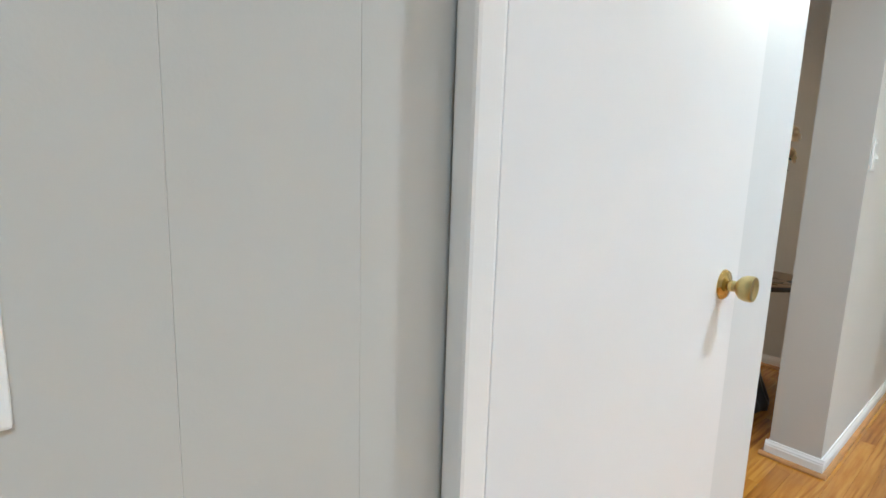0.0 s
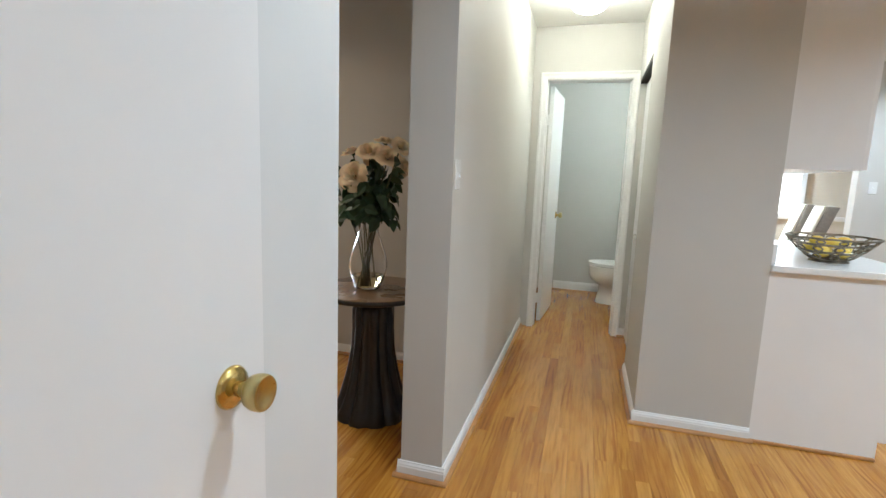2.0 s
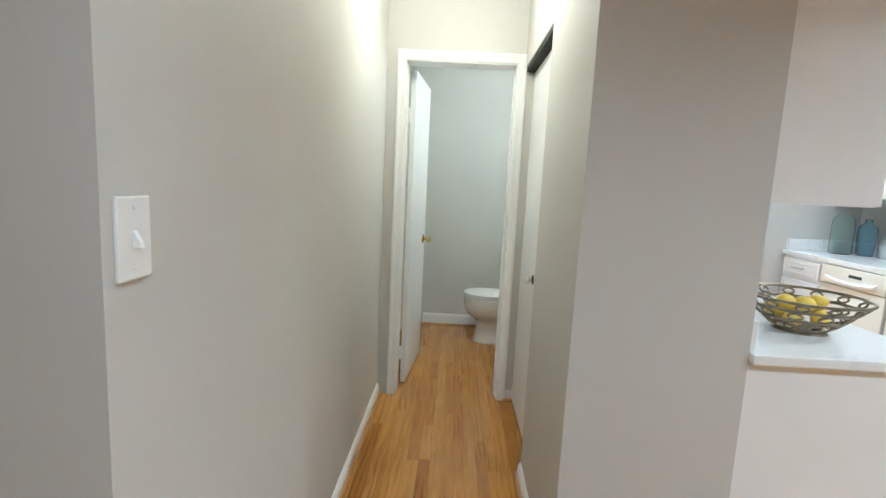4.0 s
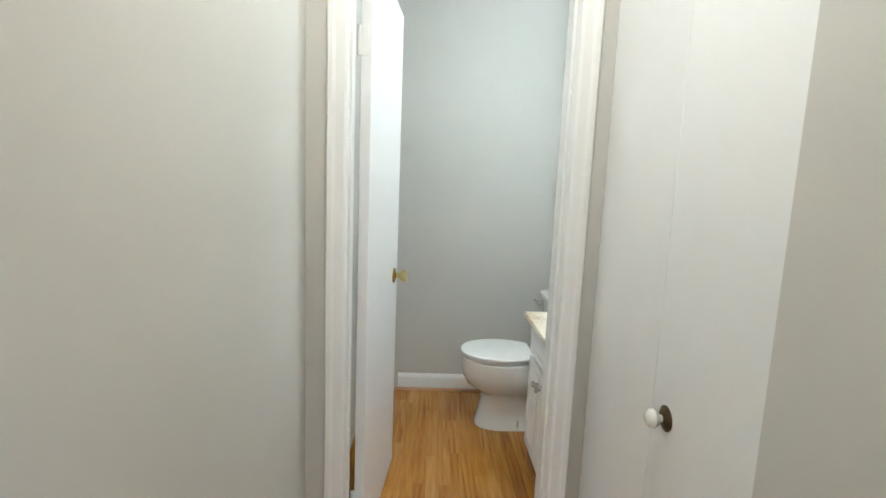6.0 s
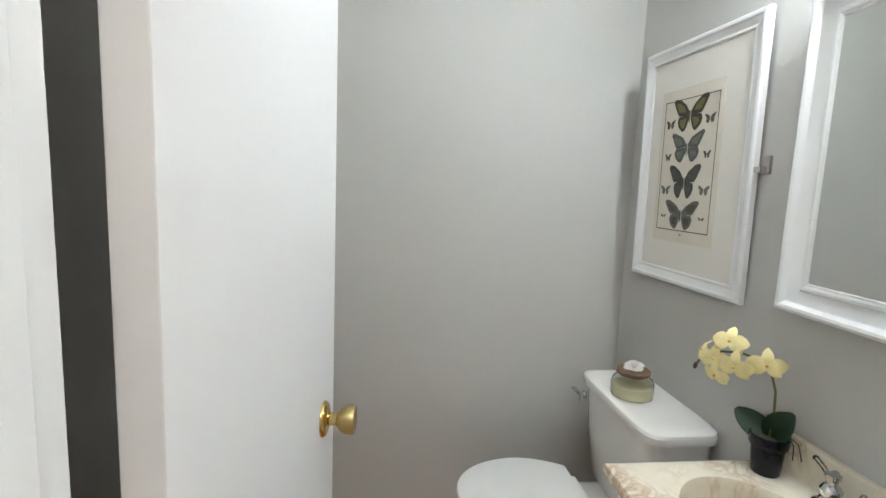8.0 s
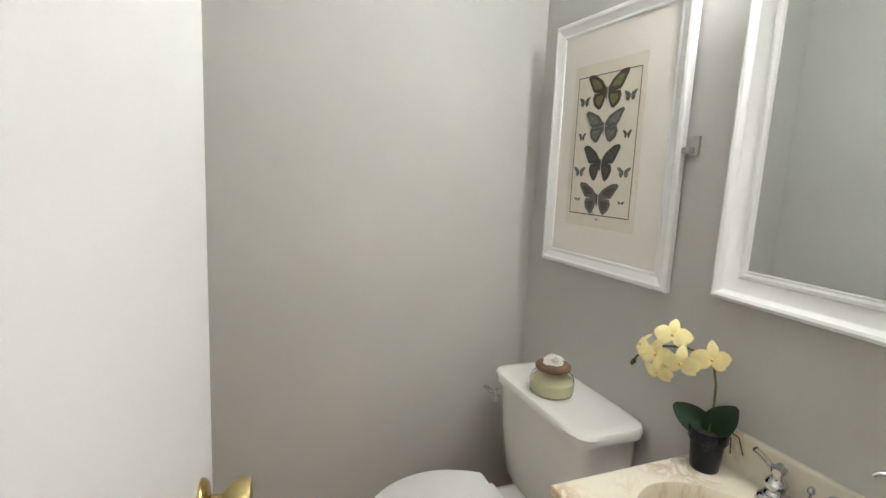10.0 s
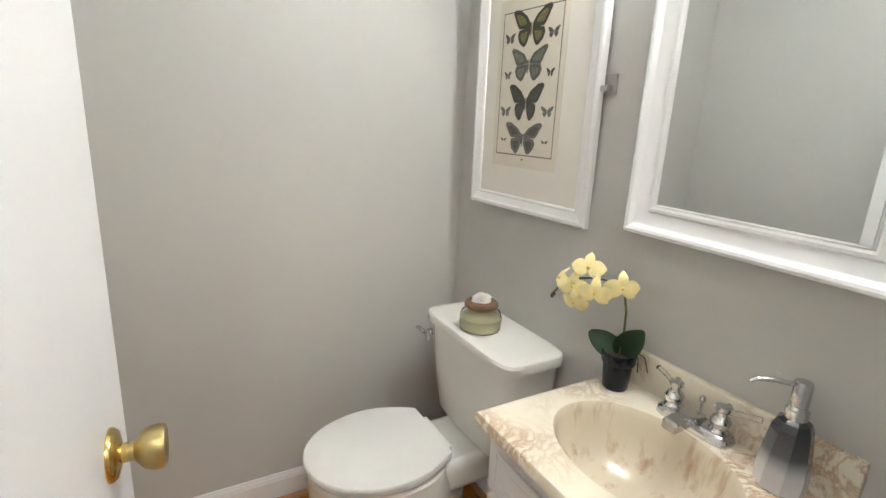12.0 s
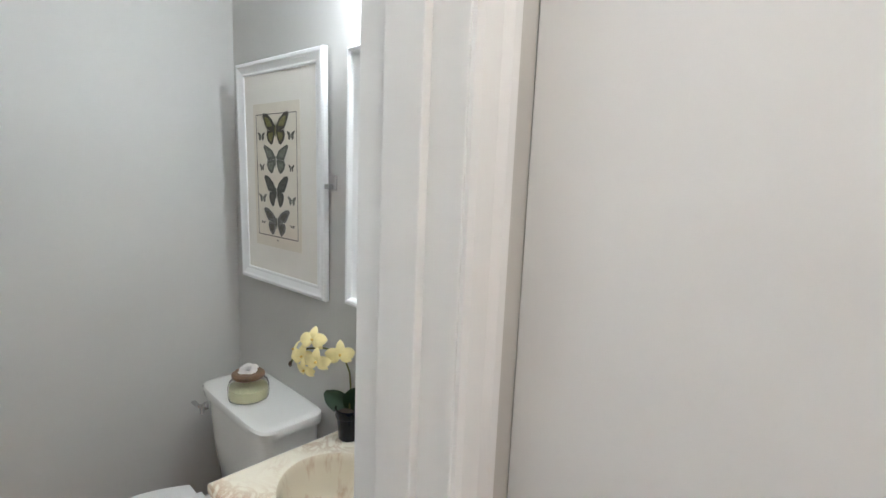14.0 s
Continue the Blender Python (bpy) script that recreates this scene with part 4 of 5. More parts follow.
def orchid():
    d = thing("orchid", (1.157, 3.153, 0.767), "artificial yellow orchid in a glossy black pot", "potted plant")
    black = surface("black_pot", (0.006, 0.008, 0.015), 0.14, vary=0.2, spec=0.3)
    part("pot", lathe([(0.0, 0.0), (0.027, 0.0), (0.029, 0.003), (0.034, 0.064), (0.0375, 0.065), (0.039, 0.068), (0.040, 0.089), (0.038, 0.091), (0.035, 0.089), (0.034, 0.080), (0.0, 0.078)], 32), black, d, "glossy black pot", 40)
    part("soil", lathe([(0.0338, 0.0795), (0.015, 0.084), (0.0, 0.085)], 20, caps=False), surface("moss", (0.05, 0.035, 0.02), 0.9, vary=0.4, scale=60), d)
    green = surface("orchid_leaf", (0.010, 0.040, 0.012), 0.36, vary=0.25, scale=22)
    rng = random.Random(8)
    for way, L, w, dr in (((-0.42, 0.70, 0.62), 0.092, 0.056, 0.03), ((0.05, -0.55, 1.0), 0.105, 0.060, 0.0)):
        bm = bmesh.new()
        ax = Vector(way).normalized()
        side = ax.cross(Vector((-0.75, -0.5, 0.45))).normalized()
        up = side.cross(ax)
        rows = []
        for k in range(13):
            t = k / 12
            half = w * 0.5 * max(0.05, math.sin(math.pi * min(1, 0.06 + 0.94 * t ** 0.85))) ** 0.55
            mid = Vector((0, 0, 0.080)) + ax * L * t - Vector((0, 0, 1)) * (dr + 0.10) * L * t * t
            rows.append([bm.verts.new(mid + side * half * q + up * half * (0.45 * q * q - 0.1)) for q in (-1, -0.6, -0.2, 0, 0.2, 0.6, 1)])
        for a, b in zip(rows, rows[1:]):
            for q in range(6):
                bm.faces.new((a[q], a[q + 1], b[q + 1], b[q]))
        part("leaf", bm, green, d, "dark green strap leaf", 60)
    pts = [(0, 0, 0.08), (0.002, -0.002, 0.14), (-0.002, -0.003, 0.19), (-0.022, -0.008, 0.235), (-0.045, 0.0, 0.262), (-0.072, 0.028, 0.270), (-0.092, 0.072, 0.258), (-0.104, 0.112, 0.228), (-0.106, 0.127, 0.205)]
    part("stem", tube(pts, 0.0026, 8), surface("orchid_stem", (0.13, 0.14, 0.04), 0.5, vary=0.3, scale=40), d, "", 60)
    for a in ((0.028, -0.03, 0.06), (0.045, -0.012, 0.04)):
        part("root", tube([(0.01, -0.01, 0.085), (a[0] * 0.7, a[1] * 0.9, 0.10), (a[0], a[1] * 1.6, a[2] + 0.03), (a[0] * 0.9, a[1] * 2.1, a[2])], 0.0016, 6), STEM, d)
    petal, heart = surface("orchid_petal", (0.87, 0.76, 0.36), 0.5, vary=0.10, scale=45), surface("orchid_heart", (0.80, 0.55, 0.12), 0.5)
    def bloom(at, face, size):
        bm = bmesh.new()
        q = Vector(face).normalized().to_track_quat('Z', 'Y').to_matrix()
        for ang, L, w in ((90, 1.0, 0.62), (215, 0.95, 0.58), (325, 0.95, 0.58), (5, 1.05, 0.95), (175, 1.05, 0.95)):
            a = radians(ang)
            rows = []
            for i in range(7):
                t = i / 6
                ww = w * 0.5 * math.sin(math.pi * min(1, 0.06 + 0.94 * t)) ** 0.6 if i < 6 else 0.04
                row = []
                for s in (-1, -0.5, 0, 0.5, 1):
                    lx, ly = L * t, ww * s
                    z = 0.10 * math.sin(math.pi * t) - 0.22 * t * t - 0.10 * s * s * ww + (0.02 if L > 1 else 0)
                    row.append(bm.verts.new(Vector(at) + q @ (Vector((lx * math.cos(a) - ly * math.sin(a), lx * math.sin(a) + ly * math.cos(a), z)) * size)))
                rows.append(row)
            for r0, r1 in zip(rows, rows[1:]):
                for j in range(4):
                    bm.faces.new((r0[j], r0[j + 1], r1[j + 1], r1[j]))
        f_ = part("bloom", bm, petal, d, "yellow orchid bloom", 60)
        c = lathe([(0, -0.05), (0.07, 0.0), (0.10, 0.10), (0.07, 0.19), (0.0, 0.23)], 12)
        c.transform(Matrix.Translation(at) @ q.to_4x4() @ Matrix.Scale(size, 4))
        part("lip", c, heart, f_, "golden lip", 60)
    for at, face, s in (((-0.024, -0.004, 0.258), (-0.55, -0.80, 0.10), 0.038), ((-0.068, 0.058, 0.292), (-0.75, -0.50, 0.40), 0.037), ((-0.080, 0.020, 0.246), (-0.85, -0.50, -0.05), 0.037),
                        ((-0.086, 0.080, 0.244), (-0.80, -0.35, 0.15), 0.036), ((-0.084, 0.124, 0.250), (-0.55, 0.35, 0.30), 0.033), ((-0.084, 0.072, 0.208), (-0.90, -0.20, -0.30), 0.033)):
        bloom((at[0] - 0.020, at[1] - 0.013, at[2] - 0.002), face, s)
    for p in ((-0.106, 0.129, 0.198), (-0.112, 0.119, 0.206)):
        part("bud", lathe([(0, -0.006), (0.005, 0), (0.004, 0.006), (0, 0.009)], 10, centre=p), surface("orchid_bud", (0.10, 0.06, 0.03), 0.5), d, "dark bud", 60)


orchid()


def butterfly_wing_set(bm_a, bm_b, at, size, kind):
    """A pinned butterfly, flat on the paper: wings into bm_a, inner patches and body into bm_b. Lies in the y-z plane, facing -x."""
    cy, cz = at
    fore = [(0.04, 0.10), (0.25, 0.36), (0.62, 0.58), (0.86, 0.60), (0.93, 0.50), (0.82, 0.30), (0.70, 0.10), (0.60, -0.02), (0.30, -0.04), (0.05, 0.0)]
    hind = [(0.05, 0.0), (0.30, -0.03), (0.60, -0.05), (0.66, -0.22), (0.58, -0.42), (0.46, -0.52), (0.34, -0.60), (0.22, -0.54), (0.12, -0.36), (0.05, -0.18)]
    if kind == 1:
        fore = [(a, b * 0.92 + 0.03 * math.sin(9 * a)) for a, b in fore]
        hind = [(a * 1.05, b * 0.95) for a, b in hind]
    elif kind == 2:
        fore = [(a * 0.98, b * 1.04) for a, b in fore]
        hind = [(a * 0.85, b * 1.08) for a, b in hind]
    elif kind == 3:
        fore = [(a * 1.06, b * 0.86) for a, b in fore]
    for sgn in (-1, 1):
        for poly in (fore, hind):
            for bm, k, d in ((bm_a, 1.0, 0.0), (bm_b, 0.58, 0.0006)):
                mx, mz = sum(p[0] for p in poly) / len(poly), sum(p[1] for p in poly) / len(poly)
                bm.faces.new([bm.verts.new((-d, cy - sgn * size * (mx + (a - mx) * k), cz + size * (mz + (b - mz) * k))) for a, b in poly])
    bm_b.faces.new([bm_b.verts.new((-0.0009, cy + size * a, cz + size * b)) for a, b in ((0.0, 0.16), (0.035, 0.10), (0.045, -0.05), (0.03, -0.25), (0, -0.34), (-0.03, -0.25), (-0.045, -0.05), (-0.035, 0.10))])


def print_ink(name, dark, pale):
    m, n, l, b = nodes_of(name)
    t = noise_tex(n, l, 260, 4, n.new("ShaderNodeTexCoord").outputs["Object"], 0.7)
    r = ramp(n, l, t.outputs[0], [(0.38, dark), (0.64, pale)])
    l.new(r.outputs[0], b.inputs["Base Color"])
    b.inputs["Roughness"].default_value = 0.85
    return m


def butterfly_picture():
    yc, zc, w, h = 3.616, 1.474, 0.512, 0.745
    d = thing("framed_print", (1.2278, yc, zc), "white framed print of butterflies in a wide mat", "picture")
    d.matrix_basis = pose(1.2060, yc, zc, 0, -0.8, 3.0)
    part("frame", picture_frame(w, h, [(0, 0), (0, 0.015), (0.004, 0.019), (0.012, 0.020), (0.018, 0.017), (0.034, 0.0125), (0.040, 0.0135), (0.044, 0.0115), (0.044, 0.006)]), WHITE, d, "white moulded frame")
    part("mat", boxes((-0.0085, -0.002, -w / 2 + 0.043, w / 2 - 0.043, -h / 2 + 0.043, h / 2 - 0.043)), surface("mat_board", (0.76, 0.73, 0.67), 0.8, vary=0.015), d, "off-white mat")
    py, pz = 3.631 - yc, 1.472 - zc
    part("paper", boxes((-0.0097, -0.0087, py - 0.141, py + 0.141, pz - 0.239, pz + 0.236)), surface("print_paper", (0.70, 0.65, 0.55), 0.85, vary=0.04, scale=20), d, "aged cream paper")
    bm = bmesh.new()
    for y0, y1, z0, z1 in ((-0.123, 0.123, 0.1995, 0.202), (-0.123, 0.123, -0.203, -0.200), (-0.123, -0.1208, -0.200, 0.1995), (0.1208, 0.123, -0.200, 0.1995)):
        box(bm, -0.0103, -0.0098, py + y0, py + y1, pz + z0, pz + z1)
    part("border", bm, print_ink("print_line", (0.08, 0.075, 0.07), (0.14, 0.13, 0.12)), d, "thin dark border")
    inks = [print_ink("ink_olive", (0.035, 0.032, 0.028), (0.10, 0.09, 0.06)), print_ink("ink_slate", (0.05, 0.05, 0.045), (0.20, 0.20, 0.17)), print_ink("ink_black", (0.03, 0.03, 0.027), (0.12, 0.12, 0.10)), print_ink("ink_grey", (0.06, 0.055, 0.05), (0.26, 0.25, 0.23))]
    hearts = [print_ink("ink_green", (0.10, 0.095, 0.03), (0.26, 0.24, 0.10)), print_ink("ink_moss", (0.10, 0.105, 0.08), (0.27, 0.28, 0.22)), print_ink("ink_soot", (0.05, 0.05, 0.042), (0.14, 0.135, 0.11)), print_ink("ink_umber", (0.04, 0.037, 0.03), (0.16, 0.15, 0.12))]
    for k, z in enumerate((0.153, 0.055, -0.049, -0.149)):
        a, b = bmesh.new(), bmesh.new()
        butterfly_wing_set(a, b, (py + (0.0, 0.002, 0.003, 0.004)[k], pz + z), (0.086, 0.082, 0.082, 0.082)[k], k)
        o = part("butterfly", a, inks[k], d)
        o.location.x = -0.0103
        part("wing_patch", b, hearts[k], o).location.x = -0.0004
        for s in (-1, 1):
            a, b = bmesh.new(), bmesh.new()
            sz = (0.025, 0.018, 0.026, 0.016)[k]
            butterfly_wing_set(a, b, (py + s * 0.090, pz + z + (-0.023, -0.027, -0.026, -0.010)[k]), sz, (k + 1) % 4)
            if k == 3:
                for bm in (a, b):
                    bmesh.ops.scale(bm, vec=(1, 1, 0.5), space=Matrix.Translation((0, 0, -(pz + z - 0.010))), verts=bm.verts)
            o = part("small_butterfly", a, inks[(k + 1) % 4 if k < 2 else 3], d)
            o.location.x = -0.0103
            part("wing_patch", b, hearts[1 if k == 2 else 3], o).location.x = -0.0004
    part("caption", boxes((-0.0103, -0.0098, py - 0.004, py + 0.004, pz - 0.216, pz - 0.212)), inks[3], d)


butterfly_picture()


def towel_post():
    d = thing("towel_bar", (1.228, 3.350, 1.463), "square nickel towel bar post, its bar behind the picture", "towel bar")
    part("plate", boxes((-0.008, 0, -0.024, 0.024, -0.023, 0.023), bevel=0.003), NICKEL, d, "", 40)
    part("arm", boxes((-0.024, -0.0075, -0.016, 0.012, -0.019, -0.004), bevel=0.003), CHROME, d, "", 40)
    part("bar", tube([(-0.016, 0.010, -0.0115), (-0.016, 0.032, -0.0115)], 0.006, 12), CHROME, d, "", 40)


towel_post()


def bath_mirror():
    w, h = 0.526, 0.684
    d = thing("mirror", (1.197, 2.948, 1.475), "mirror in a wide white moulded frame", "mirror", turn=-2.0)
    part("frame", picture_frame(w, h, [(0, -0.023), (0, 0.022), (0.003, 0.030), (0.009, 0.033), (0.015, 0.031), (0.021, 0.023), (0.025, 0.0205), (0.050, 0.013), (0.054, 0.017), (0.060, 0.0175), (0.065, 0.014), (0.068, 0.016), (0.072, 0.011)]), WHITE, d, "white moulded frame", 25)
    m, n, l, b = nodes_of("mirror_silver")
    b.inputs["Base Color"].default_value = (0.80, 0.83, 0.82, 1)
    b.inputs["Metallic"].default_value, b.inputs["Roughness"].default_value = 1.0, 0.01
    part("mirror_glass", boxes((-0.0145, -0.002, -w / 2 + 0.071, w / 2 - 0.071, -h / 2 + 0.071, h / 2 - 0.071)), m, d, "silvered glass")


bath_mirror()


def vanity_light():
    d = thing("vanity_light", (1.228, 2.958, 2.08), "lit chrome vanity light with frosted globes", "wall light")
    part("backplate", boxes((-0.02, 0, -0.24, 0.24, -0.045, 0.045), bevel=0.006), CHROME, d)
    for y in (-0.16, 0, 0.16):
        part("arm", tube([(-0.018, y, 0), (-0.06, y, 0)], 0.014, 12), CHROME, d, "", 40)
        part("globe", lathe([(0.0, -0.047), (0.025, -0.04), (0.042, -0.02), (0.047, 0), (0.042, 0.02), (0.025, 0.04), (0, 0.047)], 20, centre=(-0.10, y, 0)), BULB, d, "glowing frosted globe", 60)


vanity_light()


# ---- kitchen ----
def base_unit(y0, y1, drawer=True, x=3.49):
    d = thing("base_cabinet", (x + 0.3, (y0 + y1) / 2, 0), "white raised-panel kitchen base cabinet", "cabinet", "kitchen base cabinets")
    inv = Matrix.Translation((-x - 0.3, -(y0 + y1) / 2, 0))
    bm = boxes((x, x + 0.62, y0 + 0.001, y1 - 0.001, 0.10, 0.872), (x + 0.06, x + 0.62, y0 + 0.001, y1 - 0.001, 0.0, 0.10))
    bm.transform(inv)
    part("body", bm, CAB, d)
    top = 0.68 if drawer else 0.86
    n = 1 if y1 - y0 < 0.55 else 2
    w = (y1 - y0 - 0.03) / n
    for i in range(n):
        a = y0 + 0.015 + i * w
        bm = raised_door(bmesh.new(), w - 0.006, top - 0.125, 0.02, 0.05)
        bm.transform(inv @ Matrix.Translation((x, a + 0.003, 0.115)))
        dr = part("door", bm, CAB, d)
        bar_handle(dr, (x - 0.02 - x - 0.3, (a + w - 0.04 if (n == 1 or i == 0) else a + 0.04) - (y0 + y1) / 2, top - 0.12))
        if drawer:
            bm = raised_door(bmesh.new(), w - 0.006, 0.145, 0.02, 0.03)
            bm.transform(inv @ Matrix.Translation((x, a + 0.003, 0.705)))
            dr = part("drawer", bm, CAB, d)
            bar_handle(dr, (-0.32, a + w / 2 - (y0 + y1) / 2, 0.78), False)


def wall_unit(y0, y1):
    x, z0, z1 = 3.80, 1.41, 2.188
    d = thing("wall_cabinet", (x + 0.16, (y0 + y1) / 2, z0), "white raised-panel kitchen wall cabinet", "cabinet", "kitchen wall cabinets")
    inv = Matrix.Translation((-x - 0.16, -(y0 + y1) / 2, -z0))
    bm = boxes((x, x + 0.32, y0 + 0.001, y1 - 0.001, z0, z1))
    bm.transform(inv)
    part("body", bm, CAB, d)
    w = (y1 - y0 - 0.02) / 2
    for i in range(2):
        a = y0 + 0.01 + i * w
        bm = raised_door(bmesh.new(), w - 0.004, z1 - z0 - 0.03, 0.02, 0.055)
        bm.transform(inv @ Matrix.Translation((x, a + 0.002, z0 + 0.015)))
        dr = part("door", bm, CAB, d)
        bar_handle(dr, (-0.18, (a + w - 0.04 if i == 0 else a + 0.04) - (y0 + y1) / 2, 0.12))


base_unit(3.462, 3.945)
base_unit(2.05, 2.825)
base_unit(1.27, 2.045)
base_unit(0.6, 1.265)
for a, b in ((3.19, 3.94), (2.44, 3.187), (1.69, 2.437), (0.94, 1.687)):
    wall_unit(a, b)


def dishwasher():
    x, y0, y1 = 3.49, 2.83, 3.457
    d = thing("dishwasher", (x, (y0 + y1) / 2, 0), "off-white dishwasher built in under the counter", "dishwasher")
    inv = Matrix.Translation((-x, -(y0 + y1) / 2, 0))
    def put(name, bm, mat, label=""):
        bm.transform(inv)
        return part(name, bm, mat, d, label, 40)
    put("tub", boxes((x + 0.005, x + 0.6, y0 + 0.006, y1 - 0.006, 0.10, 0.872)), BISQUE)
    put("door", boxes((x - 0.022, x + 0.005, y0 + 0.006, y1 - 0.006, 0.13, 0.715), bevel=0.004), BISQUE, "off-white enamel door")
    put("control_panel", boxes((x - 0.03, x + 0.005, y0 + 0.006, y1 - 0.006, 0.72, 0.868), bevel=0.008), BISQUE, "off-white control panel")
    rings = []
    for t in range(13):
        s = t / 12 * 2 - 1
        z = 0.775 - 0.022 * (1 - s * s)
        rings.append([Vector((x - 0.03 + a, (y0 + y1) / 2 + s * 0.24, z + b)) for a, b in ((0.0, -0.022), (-0.02, -0.018), (-0.024, 0.0), (-0.012, 0.01), (0.0, 0.012))])
    put("handle", loft(rings), PLASTIC, "curved moulded handle")
    put("display", boxes((x - 0.0325, x - 0.03, (y0 + y1) / 2 - 0.10, (y0 + y1) / 2 + 0.02, 0.80, 0.822)), DARK, "dark display")
    put("toe_panel", boxes((x + 0.05, x + 0.07, y0 + 0.006, y1 - 0.006, 0.0, 0.13)), NICKEL, "grey toe panel")


dishwasher()
tagged(part("kitchen_counter", boxes((3.462, 4.12, 0.585, 3.9495, 0.875, 0.915), bevel=0.004), QUARTZ), "white quartz countertop with faint grey veins", "countertop")
tagged(part("counter_backsplash", boxes((4.098, 4.1195, 0.585, 3.925, 0.9155, 1.02), (3.49, 4.12, 3.928, 3.9495, 0.9155, 1.02), bevel=0.003), QUARTZ), "low white quartz backsplash", "backsplash")


def jug(name, at, label, mat, scale, small=False):
    d = thing(name, at, label, "glass jar")
    out = [(0.0, 0.0), (0.076, 0.0), (0.082, 0.006), (0.084, 0.03), (0.083, 0.25), (0.079, 0.285), (0.068, 0.312), (0.054, 0.326), (0.050, 0.340), (0.053, 0.346)]
    if small:
        out = [(0.0, 0.0), (0.052, 0.0), (0.057, 0.01), (0.064, 0.08), (0.070, 0.18), (0.068, 0.23), (0.055, 0.262), (0.030, 0.276), (0.026, 0.284), (0.026, 0.304), (0.032, 0.311)]
    inn = [(max(0, r - 0.004), max(0.008, h)) for r, h in reversed(out)]
    inn[-1] = (0, 0.008)
    bm = lathe(out + inn, 36, caps=False)
    bm.transform(Matrix.Scale(scale, 4))
    part("glass_body", bm, mat, d, "", 50)


GREENJ, BLUEJ = (3.86, 3.80, 0.9155), (3.985, 3.69, 0.9155)
jug("glass_jug", GREENJ, "tall pale green glass jug on the counter", GREEN_GLASS, 1.03)
jug("glass_bottle", BLUEJ, "blue glass jar on the counter", BLUE_GLASS, 1.02, True)
jug("small_jar", (4.01, 3.54, 0.9155), "small clear glass jar on the counter", CLEAR, 0.55, True)
switch_plate("light_switch", (3.11, 3.95, 1.31), 'y-', "white switch plate on the kitchen wall")


def peninsula():
    d = thing("peninsula_cabinet", (1.64, 1.4, 0), "white painted peninsula cabinet with a plain end panel", "cabinet")
    inv = Matrix.Translation((-1.64, -1.4, 0))
    def put(name, bm, mat=CAB, label=""):
        bm.transform(inv)
        return part(name, bm, mat, d, label)
    bm = bmesh.new()
    prof = [(1.335, 0.0), (1.866, 0.0), (1.866, 0.095), (1.934, 0.095), (1.934, 0.868), (1.335, 0.868)]
    loft([[Vector((x, y, z)) for x, z in prof] for y in (0.864, 0.882)], bm)
    put("end_panel", bm)
    put("body", boxes((1.335, 1.91, 0.882, 2.2, 0.095, 0.868), (1.335, 1.855, 0.882, 2.2, 0.0, 0.095)))
    for a in (0.90, 1.335, 1.77):
        bm = raised_door(bmesh.new(), 0.42, 0.72, 0.02, 0.05)
        bm.transform(Matrix.Translation((1.91, a + 0.42, 0.11)) @ Matrix.Rotation(math.pi, 4, 'Z'))
        put("door", bm)
    put("shoe_molding", boxes((1.335, 1.864, 0.848, 0.8635, 0.0005, 0.016), bevel=0.005), SHOE, "oak shoe moulding")
    put("corner_strip", boxes((1.9342, 1.942, 0.866, 0.90, 0.095, 0.868)))


peninsula()
tagged(part("peninsula_counter", boxes((1.335, 1.978, 0.838, 2.22, 0.870, 0.902), bevel=0.005), QUARTZ), "white quartz peninsula countertop", "countertop")
tagged(part("peninsula_backsplash", boxes((1.335, 1.355, 0.868, 2.2, 0.9025, 1.0), bevel=0.003), QUARTZ), "low white quartz upstand on the wall", "backsplash")


def upper_end_cabinet():
    d = thing("wall_cabinet", (1.5, 1.4, 1.355), "white wall cabinet with a plain end panel above the peninsula", "cabinet", "kitchen wall cabinets")
    inv = Matrix.Translation((-1.5, -1.4, -1.355))
    def put(name, bm):
        bm.transform(inv)
        return part(name, bm, CAB, d)
    put("body", boxes((1.335, 1.640, 0.868, 2.0, 1.355, T - 0.002)))
    for a in (0.872, 1.25, 1.63):
        bm = raised_door(bmesh.new(), 0.37, 1.10, 0.02, 0.055)
        bm.transform(Matrix.Translation((1.6405, a + 0.37, 1.357)) @ Matrix.Rotation(math.pi, 4, 'Z'))
        put("door", bm)


upper_end_cabinet()


